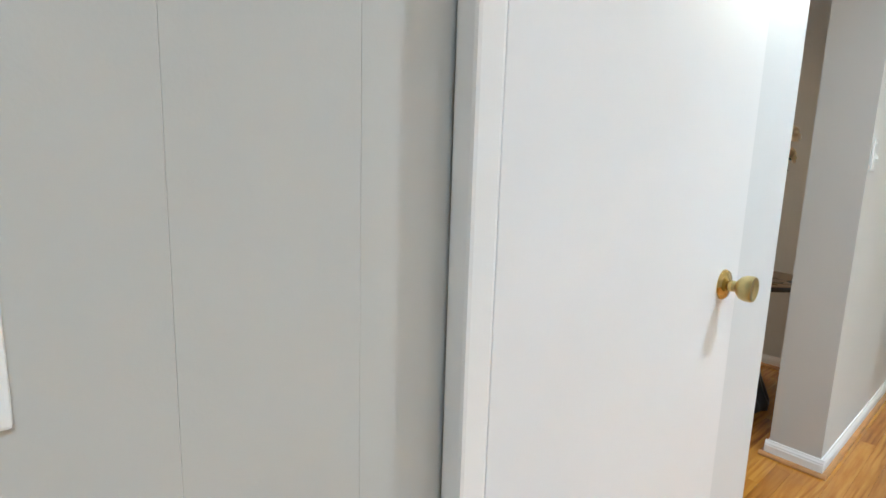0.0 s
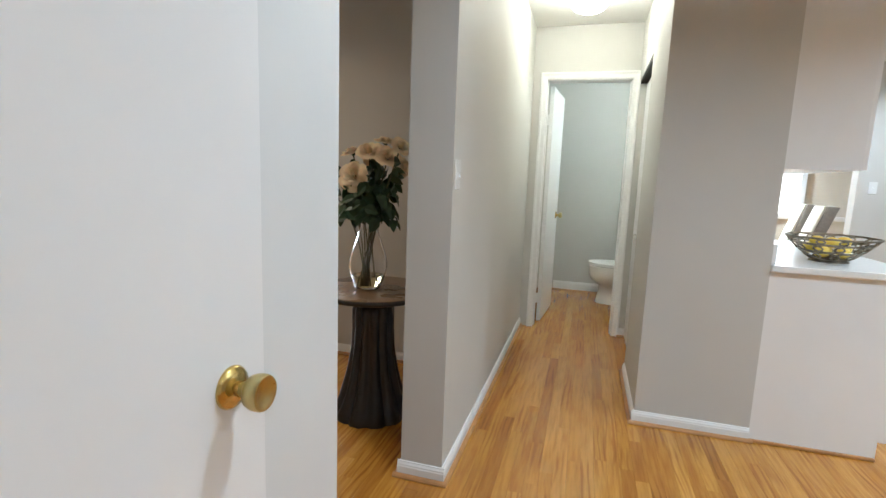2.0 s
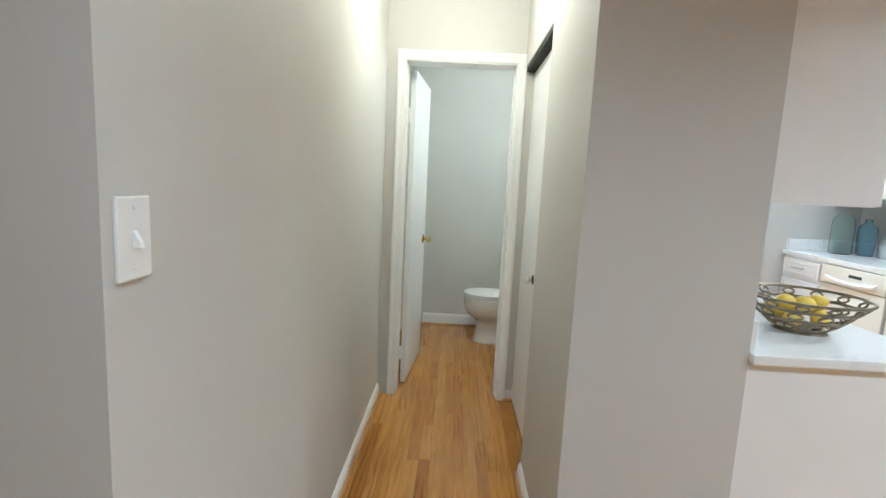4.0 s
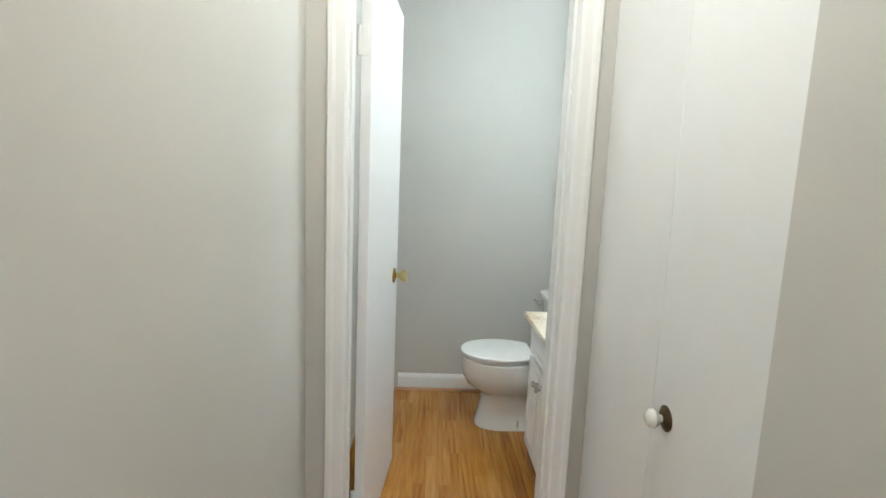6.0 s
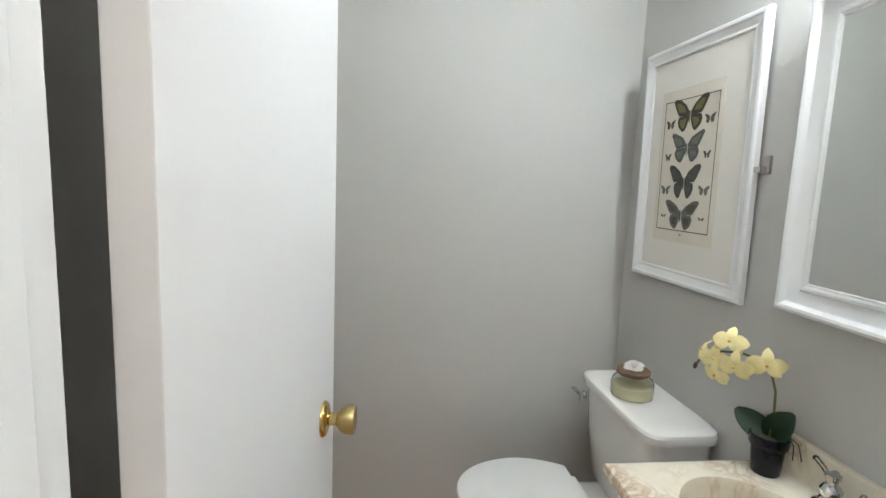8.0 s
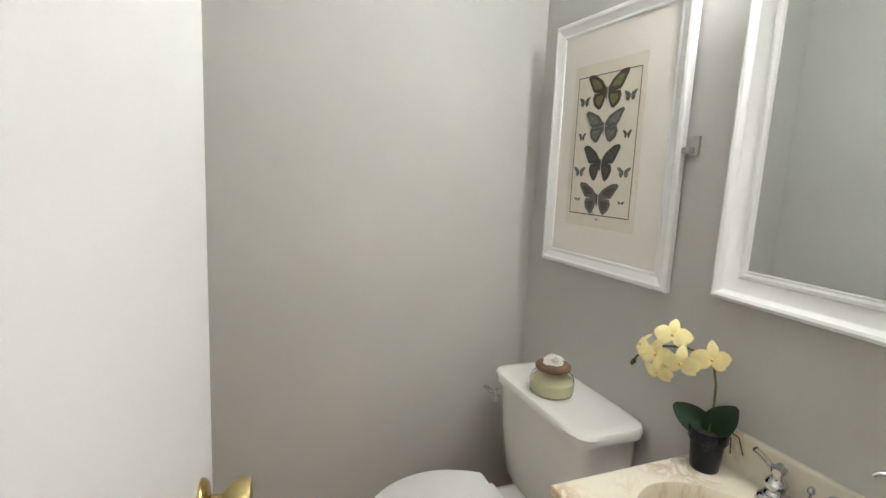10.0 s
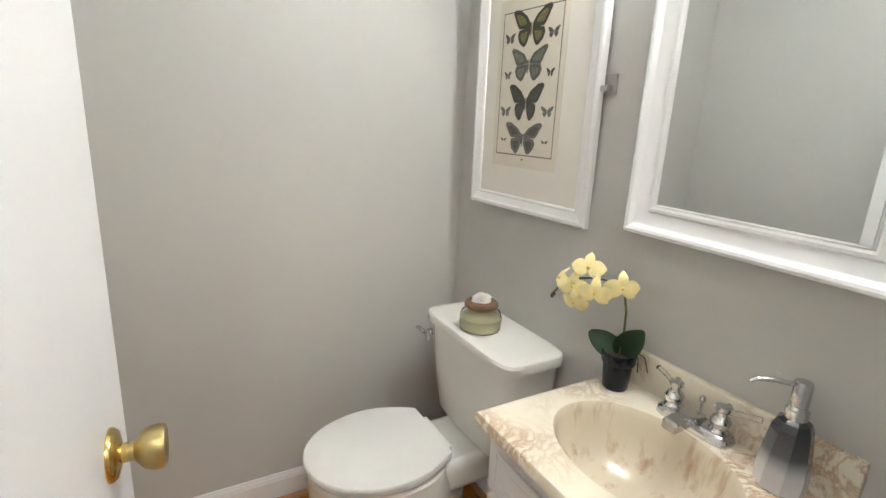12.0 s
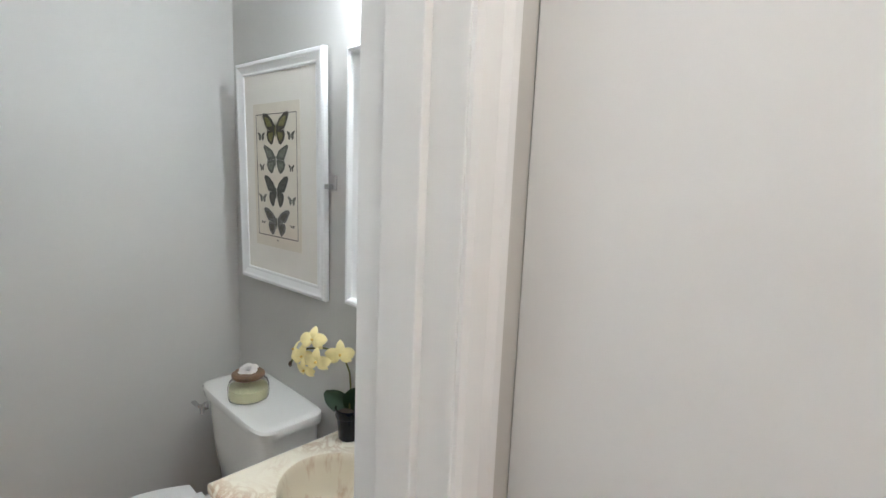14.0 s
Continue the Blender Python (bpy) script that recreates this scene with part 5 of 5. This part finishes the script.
def fruit_bowl():
    cx, cy, cz = 1.685, 1.16, 0.902
    d = thing("fruit_bowl", (cx, cy, cz), "openwork pewter bowl of woven metal ovals", "bowl")
    m = surface("pewter", (0.27, 0.23, 0.17), 0.38, metal=0.85, vary=0.35, scale=25, fine=120, bump=0.3)
    def wall(t):
        return 0.075 + 0.125 * t ** 0.8, 0.012 + 0.115 * t
    for row, (t, n, w, h) in enumerate(((0.20, 9, 0.046, 0.26), (0.55, 11, 0.054, 0.26), (0.86, 13, 0.053, 0.22))):
        for k in range(n):
            bm = bmesh.new()
            a0 = 2 * math.pi * (k + 0.5 * (row % 2)) / n
            pts = []
            for j in range(14):
                b = 2 * math.pi * j / 14
                tt = t + h * 0.62 * math.sin(b)
                r, z = wall(min(1.05, max(0, tt)))
                a = a0 + w * 1.2 * math.cos(b) / r
                pts.append((r * math.cos(a), r * math.sin(a), z))
            tube(pts, 0.0042, 6, bm, True)
            part("oval", bm, m, d, "", 60)
    for t, rr in ((0.0, 0.0045), (1.0, 0.005)):
        r, z = wall(t)
        part("rim" if t else "base_ring", tube([(r * math.cos(2 * math.pi * k / 40), r * math.sin(2 * math.pi * k / 40), z) for k in range(40)], rr, 6, None, True), m, d, "", 60)
    part("foot", lathe([(0.08, 0.0), (0.088, 0.002), (0.084, 0.009), (0.078, 0.012), (0.0, 0.012)], 32, caps=False), m, d, "", 40)
    lm = surface("lemon_skin", (0.72, 0.52, 0.06), 0.4, vary=0.12, scale=30, fine=300, bump=0.35)
    rng = random.Random(5)
    for x, y, z in ((-0.045, -0.03, 0.05), (0.045, -0.035, 0.05), (0.0, 0.05, 0.05), (-0.075, 0.04, 0.065), (0.08, 0.045, 0.066), (0.0, -0.01, 0.097), (-0.06, 0.0, 0.10), (0.055, 0.01, 0.10)):
        bm = lathe([(0, -0.042), (0.007, -0.038), (0.020, -0.028), (0.028, -0.012), (0.030, 0), (0.028, 0.012), (0.020, 0.028), (0.007, 0.038), (0, 0.042)], 20)
        o = tagged(part("lemon", bm, lm, None, "", 60), "yellow lemon in the openwork bowl", "lemon", "lemons in the bowl")
        o.matrix_basis = pose(cx + x, cy + y, cz + z, rng.uniform(60, 120), rng.uniform(-30, 30), rng.uniform(0, 360))


fruit_bowl()


def dining_chair(at, turn):
    d = thing("dining_chair", at, "grey-taupe upholstered dining chair with a leaning back", "chair", "dining chairs", turn=turn)
    fab = surface("taupe_fabric", (0.22, 0.19, 0.16), 0.85, vary=0.15, scale=40, fine=500, bump=0.3)
    front = surface("cream_fabric", (0.62, 0.57, 0.48), 0.85, vary=0.08, scale=40, fine=500, bump=0.3)
    legm = surface("chair_leg", (0.06, 0.035, 0.02), 0.4, vary=0.3, scale=20)
    part("seat", boxes((-0.23, 0.23, -0.24, 0.22, 0.38, 0.48), bevel=0.03), front, d, "cream seat cushion", 40)
    def slab(y_in, y_out, w):
        rings = []
        for k in range(9):
            t = k / 8
            y, z = 0.17 + 0.17 * t + 0.03 * t * t, 0.42 + 0.68 * t
            rings.append([Vector((a, y + c, z)) for a, c in ((-w, y_in + 0.01), (-w + 0.01, y_in), (w - 0.01, y_in), (w, y_in + 0.01), (w, y_out - 0.012), (w - 0.012, y_out), (-w + 0.012, y_out), (-w, y_out - 0.012))])
        return loft(rings)
    part("backrest", slab(-0.055, 0.055, 0.225), fab, d, "taupe back", 50)
    part("back_cushion", slab(-0.085, -0.056, 0.205), front, d, "cream front of the back", 50)
    for x in (-0.19, 0.19):
        for y in (-0.2, 0.18):
            part("leg", tube([(x, y, 0.40), (x * 1.06, y * 1.06, 0.0)], [0.022, 0.015], 8), legm, d)


dining_chair((2.66, 4.63, 0), -99)
dining_chair((2.66, 5.12, 0), -99)
# cream dining wall: chair rail and a white door casing
setting("chair_rail", boxes((1.36, 5.1, 6.17, 6.198, 0.86, 0.92), (1.36, 5.1, 6.185, 6.198, 0.0, 0.14), bevel=0.004), WHITE, "white chair rail and base in the dining room", "chair rail")
setting("trim", boxes((3.30, 3.37, 6.16, 6.198, 0.921, 2.1), (2.44, 2.51, 6.16, 6.198, 0.921, 2.1), (2.44, 3.37, 6.155, 6.198, 2.101, 2.17), bevel=0.004), WHITE, "white window casing in the dining room", "window casing")
# the blind emits light itself, standing in for daylight behind it
setting("window_3", boxes((2.511, 3.299, 6.18, 6.196, 0.93, 2.098)), glow("glowing_blind", (1.0, 0.97, 0.90), 0.8), "window with a pale drawn blind that glows in place of daylight", "window")


# ---- living room ----
def sash(name, label, w, z0, z1, cols, rows, m, double=False):
    """A white window in its wall: y across from 0 to w, facing +x (the room) before the pose m."""
    d = tagged(new(name), label, "window", "", "structure")
    d.matrix_basis = m
    f_ = 0.06
    fr = bmesh.new()
    box(fr, -0.06, 0.018, 0, f_, z0, z1, 0.003)
    box(fr, -0.06, 0.018, w - f_, w, z0, z1, 0.003)
    box(fr, -0.06, 0.018, f_, w - f_, z1 - f_, z1, 0.003)
    box(fr, -0.06, 0.018, f_, w - f_, z0, z0 + f_, 0.003)
    part("window_frame", fr, WHITE, d)
    part("window_sill", boxes((0.0, 0.075, -0.04, w + 0.04, z0 - 0.03, z0), bevel=0.006), WHITE, d)
    part("window_apron", boxes((0.0, 0.014, -0.02, w + 0.02, z0 - 0.095, z0 - 0.031), bevel=0.003), WHITE, d)
    part("head_casing", boxes((0.0185, 0.032, -0.05, w + 0.05, z1 - 0.055, z1 + 0.02), bevel=0.003), WHITE, d)
    if double:
        mid = z0 + (z1 - z0) * 0.40
        part("meeting_rail", boxes((-0.05, 0.0, f_, w - f_, mid - 0.025, mid + 0.025), bevel=0.003), WHITE, d)
        lo = mid + 0.025
    else:
        lo = z0 + f_
    for c in range(1, cols):
        y = f_ + (w - 2 * f_) * c / cols
        part("muntin", boxes((-0.032, -0.012, y - 0.010, y + 0.010, lo, z1 - f_), bevel=0.002), WHITE, d)
    for r in range(1, rows):
        z = lo + (z1 - f_ - lo) * r / rows
        for c in range(cols):
            a, b = f_ + (w - 2 * f_) * c / cols + 0.010, f_ + (w - 2 * f_) * (c + 1) / cols - 0.010
            part("muntin", boxes((-0.030, -0.014, a, b, z - 0.009, z + 0.009), bevel=0.002), WHITE, d)
    p = part("pane", boxes((-0.024, -0.020, f_ - 0.01, w - f_ + 0.01, z0 + f_ - 0.01, z1 - f_ + 0.01)), PANE, d)
    p.visible_shadow = False
    return d


sash("window_1", "large white grid picture window in the bay", BY1 - BY0 - 0.10, 0.72, 2.06, 8, 3, Matrix.Translation((BX, BY0 + 0.05, 0)), True)
for s, nm in ((1, "window_2"), (-1, "window_4")):
    m = cheek(s) @ Matrix.Translation((0.09 if s > 0 else 0.80, 0, 0)) @ Matrix.Rotation(radians(-90 if s > 0 else 90), 4, 'Z')
    sash(nm, "white double-hung window in the bay's angled side", 0.71, 0.72, 2.06, 1, 2, m)
setting("trim", boxes((-4.298, -4.27, 2.15, 6.70, 2.05, 2.15), bevel=0.006), WHITE, "white header moulding of the bay", "moulding")


def bench():
    y0, y1, x0, x1 = 3.54, 5.46, -4.70, -4.32
    cy, cx = (y0 + y1) / 2, (x0 + x1) / 2
    d = thing("bench", (cx, cy, 0), "long bench with a cream cushion on crossed iron legs", "bench")
    cream = surface("cream_linen", (0.68, 0.62, 0.54), 0.85, vary=0.05, scale=20, fine=500, bump=0.2)
    hl, hw = (y1 - y0) / 2, (x1 - x0) / 2
    part("cushion", boxes((-hw, hw, -hl, hl, 0.415, 0.485), bevel=0.02), cream, d, "cream upholstered seat", 40)
    fr = bmesh.new()
    tube([(-hw + 0.01, -hl + 0.01, 0.405), (hw - 0.01, -hl + 0.01, 0.405), (hw - 0.01, hl - 0.01, 0.405), (-hw + 0.01, hl - 0.01, 0.405)], 0.009, 8, fr, True)
    part("seat_frame", fr, IRON, d)
    for s in (-1, 1):
        yy = s * (hl - 0.20)
        for sx in (-1, 1):
            for q in (-1, 1):
                part("leg", tube([(sx * (hw - 0.02), yy + q * 0.17, 0.40), (sx * (hw - 0.02), yy - q * 0.17, 0.01)], 0.008, 8), IRON, d)
    part("stretcher", tube([(0, -hl + 0.2, 0.205), (0, hl - 0.2, 0.205)], 0.008, 8), IRON, d)
    for s in (-1, 1):
        part("cross_bar", tube([(-hw + 0.02, s * (hl - 0.2), 0.205), (hw - 0.02, s * (hl - 0.2), 0.205)], 0.008, 8), IRON, d)


bench()


def pillow(at, turn, size):
    d = thing("pillow", at, "cream throw pillow with a tan ikat pattern, on the bench", "pillow", "pillows on the bench", turn=turn)
    m, n, l, b = nodes_of("ikat_linen")
    mp = n.new("ShaderNodeMapping")
    l.new(n.new("ShaderNodeTexCoord").outputs["Generated"], mp.inputs[0])
    mp.inputs["Location"].default_value, mp.inputs["Scale"].default_value = (-0.5, -0.5, -0.5), (1, 1, 1)
    ln = n.new("ShaderNodeVectorMath")
    ln.operation = 'LENGTH'
    flat = n.new("ShaderNodeMapping")
    flat.inputs["Scale"].default_value = (0.0, 1.0, 1.15)
    l.new(mp.outputs[0], flat.inputs[0])
    l.new(flat.outputs[0], ln.inputs[0])
    nz = noise_tex(n, l, 7, 3, flat.outputs[0])
    w = n.new("ShaderNodeTexWave")
    w.wave_type, w.rings_direction = 'RINGS', 'X'
    w.inputs["Scale"].default_value, w.inputs["Distortion"].default_value, w.inputs["Detail"].default_value, w.inputs["Detail Scale"].default_value = 2.4, 2.6, 2, 4.0
    l.new(flat.outputs[0], w.inputs["Vector"])
    disc = ramp(n, l, ln.outputs["Value"], [(0.40, (1, 1, 1)), (0.45, (0, 0, 0))])
    mu = n.new("ShaderNodeMath")
    mu.operation = 'MULTIPLY'
    l.new(w.outputs["Fac"], mu.inputs[0])
    l.new(nz.outputs[0], mu.inputs[1])
    mu2 = n.new("ShaderNodeMath")
    mu2.operation = 'MULTIPLY'
    l.new(mu.outputs[0], mu2.inputs[0])
    l.new(disc.outputs[0], mu2.inputs[1])
    r = ramp(n, l, mu2.outputs[0], [(0.34, (0.78, 0.75, 0.71)), (0.43, (0.24, 0.15, 0.10))])
    l.new(r.outputs[0], b.inputs["Base Color"])
    b.inputs["Roughness"].default_value = 0.9
    bm = bmesh.new()
    k, rows = 12, {}
    for side in (-1, 1):
        g = []
        for i in range(k + 1):
            row = []
            for j in range(k + 1):
                u, v = i / k * 2 - 1, j / k * 2 - 1
                edge = (1 - u ** 4) * (1 - v ** 4)
                pinch = 1 - 0.10 * (1 - abs(u * v))
                row.append(bm.verts.new((side * (0.010 + 0.095 * max(0, edge) ** 0.55) if abs(u) < 1 and abs(v) < 1 else 0, u * size / 2 * pinch, size / 2 + v * size / 2 * pinch)))
            g.append(row)
        for a, c in zip(g, g[1:]):
            for j in range(k):
                bm.faces.new((a[j], a[j + 1], c[j + 1], c[j]))
    bmesh.ops.remove_doubles(bm, verts=bm.verts, dist=1e-4)
    bm.transform(Matrix.Rotation(radians(-22), 4, 'Y'))
    part("cover", bm, m, d, "", 70)


pillow((-4.47, 4.44, 0.470), 6, 0.56)
pillow((-4.47, 5.02, 0.470), -6, 0.52)


def ottoman():
    d = thing("upholstered_stool", (-3.22, 1.86, 0), "grey floral upholstered stool on tapered dark legs", "stool")
    m, n, l, b = nodes_of("floral_weave")
    v = n.new("ShaderNodeTexVoronoi")
    v.inputs["Scale"].default_value = 22
    co = n.new("ShaderNodeTexCoord").outputs["Object"]
    nz = noise_tex(n, l, 8, 3, co)
    mx = n.new("ShaderNodeMixRGB")
    mx.inputs[0].default_value = 0.25
    l.new(co, mx.inputs[1])
    l.new(nz.outputs[1], mx.inputs[2])
    l.new(mx.outputs[0], v.inputs["Vector"])
    r = ramp(n, l, v.outputs["Distance"], [(0.30, (0.34, 0.30, 0.27)), (0.42, (0.17, 0.14, 0.13))])
    l.new(r.outputs[0], b.inputs["Base Color"])
    b.inputs["Roughness"].default_value = 0.9
    part("cushion", boxes((-0.33, 0.33, -0.33, 0.33, 0.37, 0.47), bevel=0.03), m, d, "floral seat cushion", 40)
    part("skirt", boxes((-0.32, 0.32, -0.32, 0.32, 0.20, 0.368), bevel=0.015), m, d, "", 40)
    for x in (-0.27, 0.27):
        for y in (-0.27, 0.27):
            part("leg", tube([(x, y, 0.21), (x * 1.05, y * 1.05, 0.0)], [0.028, 0.016], 10), IRON, d, "dark tapered leg")


ottoman()
switch_plate("wall_outlet", (BX, 4.55, 0.33), 'x+', "white wall outlet under the bay window", 0)

# ---- outdoors ----
GRASS = surface("grass", (0.13, 0.22, 0.065), 0.9, vary=0.35, scale=0.6, fine=40, bump=0.5)
ASPHALT = surface("street_concrete", (0.27, 0.275, 0.28), 0.9, vary=0.15, scale=1.2, fine=60, bump=0.3)
bm = bmesh.new()
xs = [-5.3, -9.0, -42.0, -44.0, -55, -70, -400, -4000]
zs = [-0.6, -0.75, -0.75, -0.55, 1.2, 3.2, 6.0, 6.0]
ys = [-4000, -300, -80, -40, -20, 0, 10, 20, 40, 80, 300, 4000]
grid = [[bm.verts.new((x, yy, z)) for yy in ys] for x, z in zip(xs, zs)]
for a, b in zip(grid, grid[1:]):
    for j in range(len(ys) - 1):
        bm.faces.new((a[j], a[j + 1], b[j + 1], b[j]))
setting("ground", bm, GRASS, "bright green lawn rising beyond the street", "lawn")
setting("ground_near", boxes((-5.3, 40, -60, 60, -0.75, -0.7)), GRASS, "lawn round the house", "lawn")
setting("road", boxes((-43.0, -6.4, -160, 220, -0.9, -0.58)), ASPHALT, "pale grey concrete street", "road")
setting("kerb", boxes((-43.4, -43.0, -160, 220, -0.9, -0.46), bevel=0.02), surface("concrete", (0.40, 0.39, 0.37), 0.9, vary=0.1), "pale concrete kerb", "kerb")

BARK = surface("bark", (0.09, 0.07, 0.055), 0.9, vary=0.35, scale=12, fine=50, bump=0.5)


def tree(at, height, spread, leaf_rgb, label, seed, clumps=2600, low=0.25, cone=False, size=0.16):
    """A tapered trunk with limbs and a crown of many small leaves, with gaps and an uneven outline."""
    rng = random.Random(seed)
    d = thing("tree", at, label, "tree")
    bm = bmesh.new()
    tube([(0, 0, -0.2), (0.05, 0.03, height * 0.3), (-0.04, 0.05, height * 0.62), (0, 0, height * 0.95)], [height * 0.03, height * 0.022, height * 0.014, 0.02], 8, bm)
    tips = []
    for k in range(34):
        t = rng.uniform(low, 0.95)
        a = rng.uniform(0, 2 * math.pi)
        r = spread * ((1.08 - t) if cone else (0.45 + 0.75 * math.sin(math.pi * min(1, (t - low) / (1 - low) + 0.12)))) * rng.uniform(0.6, 1.1)
        p0 = Vector((0, 0, height * t))
        p2 = p0 + Vector((r * math.cos(a), r * math.sin(a), (-0.05 if cone else 0.14) * height * rng.uniform(0.3, 1.2)))
        p1 = p0.lerp(p2, 0.5) + Vector((0, 0, rng.uniform(-0.2, 0.3)))
        tube([p0, p1, p2], [height * 0.009, height * 0.005, 0.008], 5, bm)
        tips.append((p0, p1, p2))
    part("trunk", bm, BARK, d)
    verts, faces = [], []
    for k in range(clumps):
        p0, p1, p2 = rng.choice(tips)
        t = rng.uniform(0.25, 1.05)
        c = p1.lerp(p2, (t - 0.5) * 2) if t > 0.5 else p0.lerp(p1, t * 2)
        c = c + Vector([rng.gauss(0, 0.09 * spread) for _ in range(3)])
        a = Vector([rng.uniform(-1, 1) for _ in range(3)]).normalized()
        b = a.orthogonal().normalized()
        s = size * rng.uniform(0.6, 1.4)
        i = len(verts)
        verts += [c - a * s, c + b * s * 0.5, c + a * s, c - b * s * 0.5]
        faces.append((i, i + 1, i + 2, i + 3))
    me = bpy.data.meshes.new("crown")
    me.from_pydata([tuple(v) for v in verts], [], faces)
    me.materials.append(leaf_rgb)
    c = new("crown", me)
    c.parent = d
    return d


# both greens are paled towards blue: the window's veiling haze, put into the colour
LEAF_DARK_HAZED = surface("hazed_spruce_leaf", (0.12, 0.20, 0.19), 0.7, vary=0.4, scale=1.5)
LEAF_MID_HAZED = surface("hazed_oak_leaf", (0.15, 0.24, 0.20), 0.7, vary=0.4, scale=1.5)
LEAF_RED = surface("maple_leaf", (0.50, 0.17, 0.13), 0.7, vary=0.3, scale=1.5)
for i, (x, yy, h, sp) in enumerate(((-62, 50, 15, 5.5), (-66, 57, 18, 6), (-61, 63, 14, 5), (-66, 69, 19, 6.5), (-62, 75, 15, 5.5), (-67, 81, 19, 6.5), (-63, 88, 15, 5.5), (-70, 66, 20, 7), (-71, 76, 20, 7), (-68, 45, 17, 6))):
    tree((x, yy, 1.9), h, sp, LEAF_DARK_HAZED if i % 2 == 0 else LEAF_MID_HAZED, "green tree beyond the lawn, haze mixed into its leaf colour", 30 + i, 8000, 0.06, i % 2 == 0, 0.40)
tree((-60, 90.5, 1.8), 5.5, 1.5, LEAF_RED, "red-leaved maple far across the street", 50, 2200, 0.3, False, 0.36)
tree((-7.6, 5.2, -0.7), 3.4, 1.5, LEAF_MID_HAZED, "small bare-branched tree outside the window", 51, 260, 0.28, False, 0.09)
tree((-7.4, 3.4, -0.7), 3.0, 1.3, LEAF_MID_HAZED, "small bare-branched tree outside the window", 52, 200, 0.25, False, 0.09)


def far_house():
    d = thing("house", (-72, 112, 3.2), "pale far house with a grey roof", "house")
    part("wall", boxes((-5, 5, -7, 7, -1.0, 3.2)), surface("siding", (0.62, 0.62, 0.6), 0.8, vary=0.06), d)
    part("roof", loft([[Vector((-5.6, y, 3.2)), Vector((5.6, y, 3.2)), Vector((0, y, 6.2))] for y in (-7.5, 7.5)]), surface("roof_shingle", (0.18, 0.17, 0.17), 0.9, vary=0.15), d)
    for y in (-4.5, -1, 2.5, 5):
        w = part("window", boxes((5.0, 5.08, y - 0.6, y + 0.6, 0.8, 2.3)), WHITE, d)
        part("pane", boxes((5.08, 5.10, y - 0.5, y + 0.5, 0.9, 2.2)), surface("dark_pane", (0.06, 0.07, 0.08), 0.1), w)


far_house()


# ---- floor boards ----
def lay_floor():
    rng = random.Random(21)
    W, G = 0.057, 0.0003
    lengths = [0.34, 0.5, 0.66, 0.8, 0.95, 1.2, 1.5]
    meshes = {}
    def board(L):
        if L not in meshes:
            w, h, e = W / 2 - G / 2, L / 2 - G / 2, 0.0003
            co = [(sx * (w - (e if top else 0)), sy * (h - (e if top else 0)), 0.0 if top else -e) for top in (0, 1) for sx, sy in ((-1, -1), (1, -1), (1, 1), (-1, 1))]
            co += [(sx * w, sy * h, -0.019) for sx, sy in ((-1, -1), (1, -1), (1, 1), (-1, 1))]
            fa = [(4, 5, 6, 7)] + [(i, (i + 1) % 4, 4 + (i + 1) % 4, 4 + i) for i in range(4)] + [(8 + i, 8 + (i + 1) % 4, (i + 1) % 4, i) for i in range(4)]
            me = bpy.data.meshes.new("plank")
            me.from_pydata(co, [], fa)
            me.materials.append(OAK)
            meshes[L] = (me, co, fa)
        return meshes[L]
    verts, faces, singles = [], [], 0
    for i in range(int((5.15 + 5.0) / W)):
        x = -5.0 + (i + 0.5) * W
        y = -3.8 - rng.uniform(0, 0.8)
        while y < 8.45:
            L = rng.choice(lengths)
            yc = y + L / 2
            y += L
            # cut at the outer walls
            low = 1.26 if x < -3.1 else -0.94 if x < -0.16 else 3.98 if x > 4.19 else -3.74
            if y <= low + 0.02:
                continue
            y0, y1 = max(y - L, low), min(y, 8.44)
            if y1 - y0 < 0.02:
                break
            L, yc = round(y1 - y0, 4), (y0 + y1) / 2
            me, co, fa = board(L)
            if -0.25 < x < 1.95 and -1.25 < yc < 2.4 and singles < 300:
                ob = new("plank", me)
                ob.location = (x, yc, 0)
                ob.parent = floor
                singles += 1
            else:
                k = len(verts)
                verts.extend((x + a, yc + b, c) for a, b, c in co)
                faces.extend(tuple(k + v for v in f_) for f_ in fa)
    me = bpy.data.meshes.new("planks")
    me.from_pydata(verts, [], faces)
    me.materials.append(OAK_FAR)
    ob = new("planks", me)
    ob.parent = floor
    ob["kind"] = "stuff"


lay_floor()
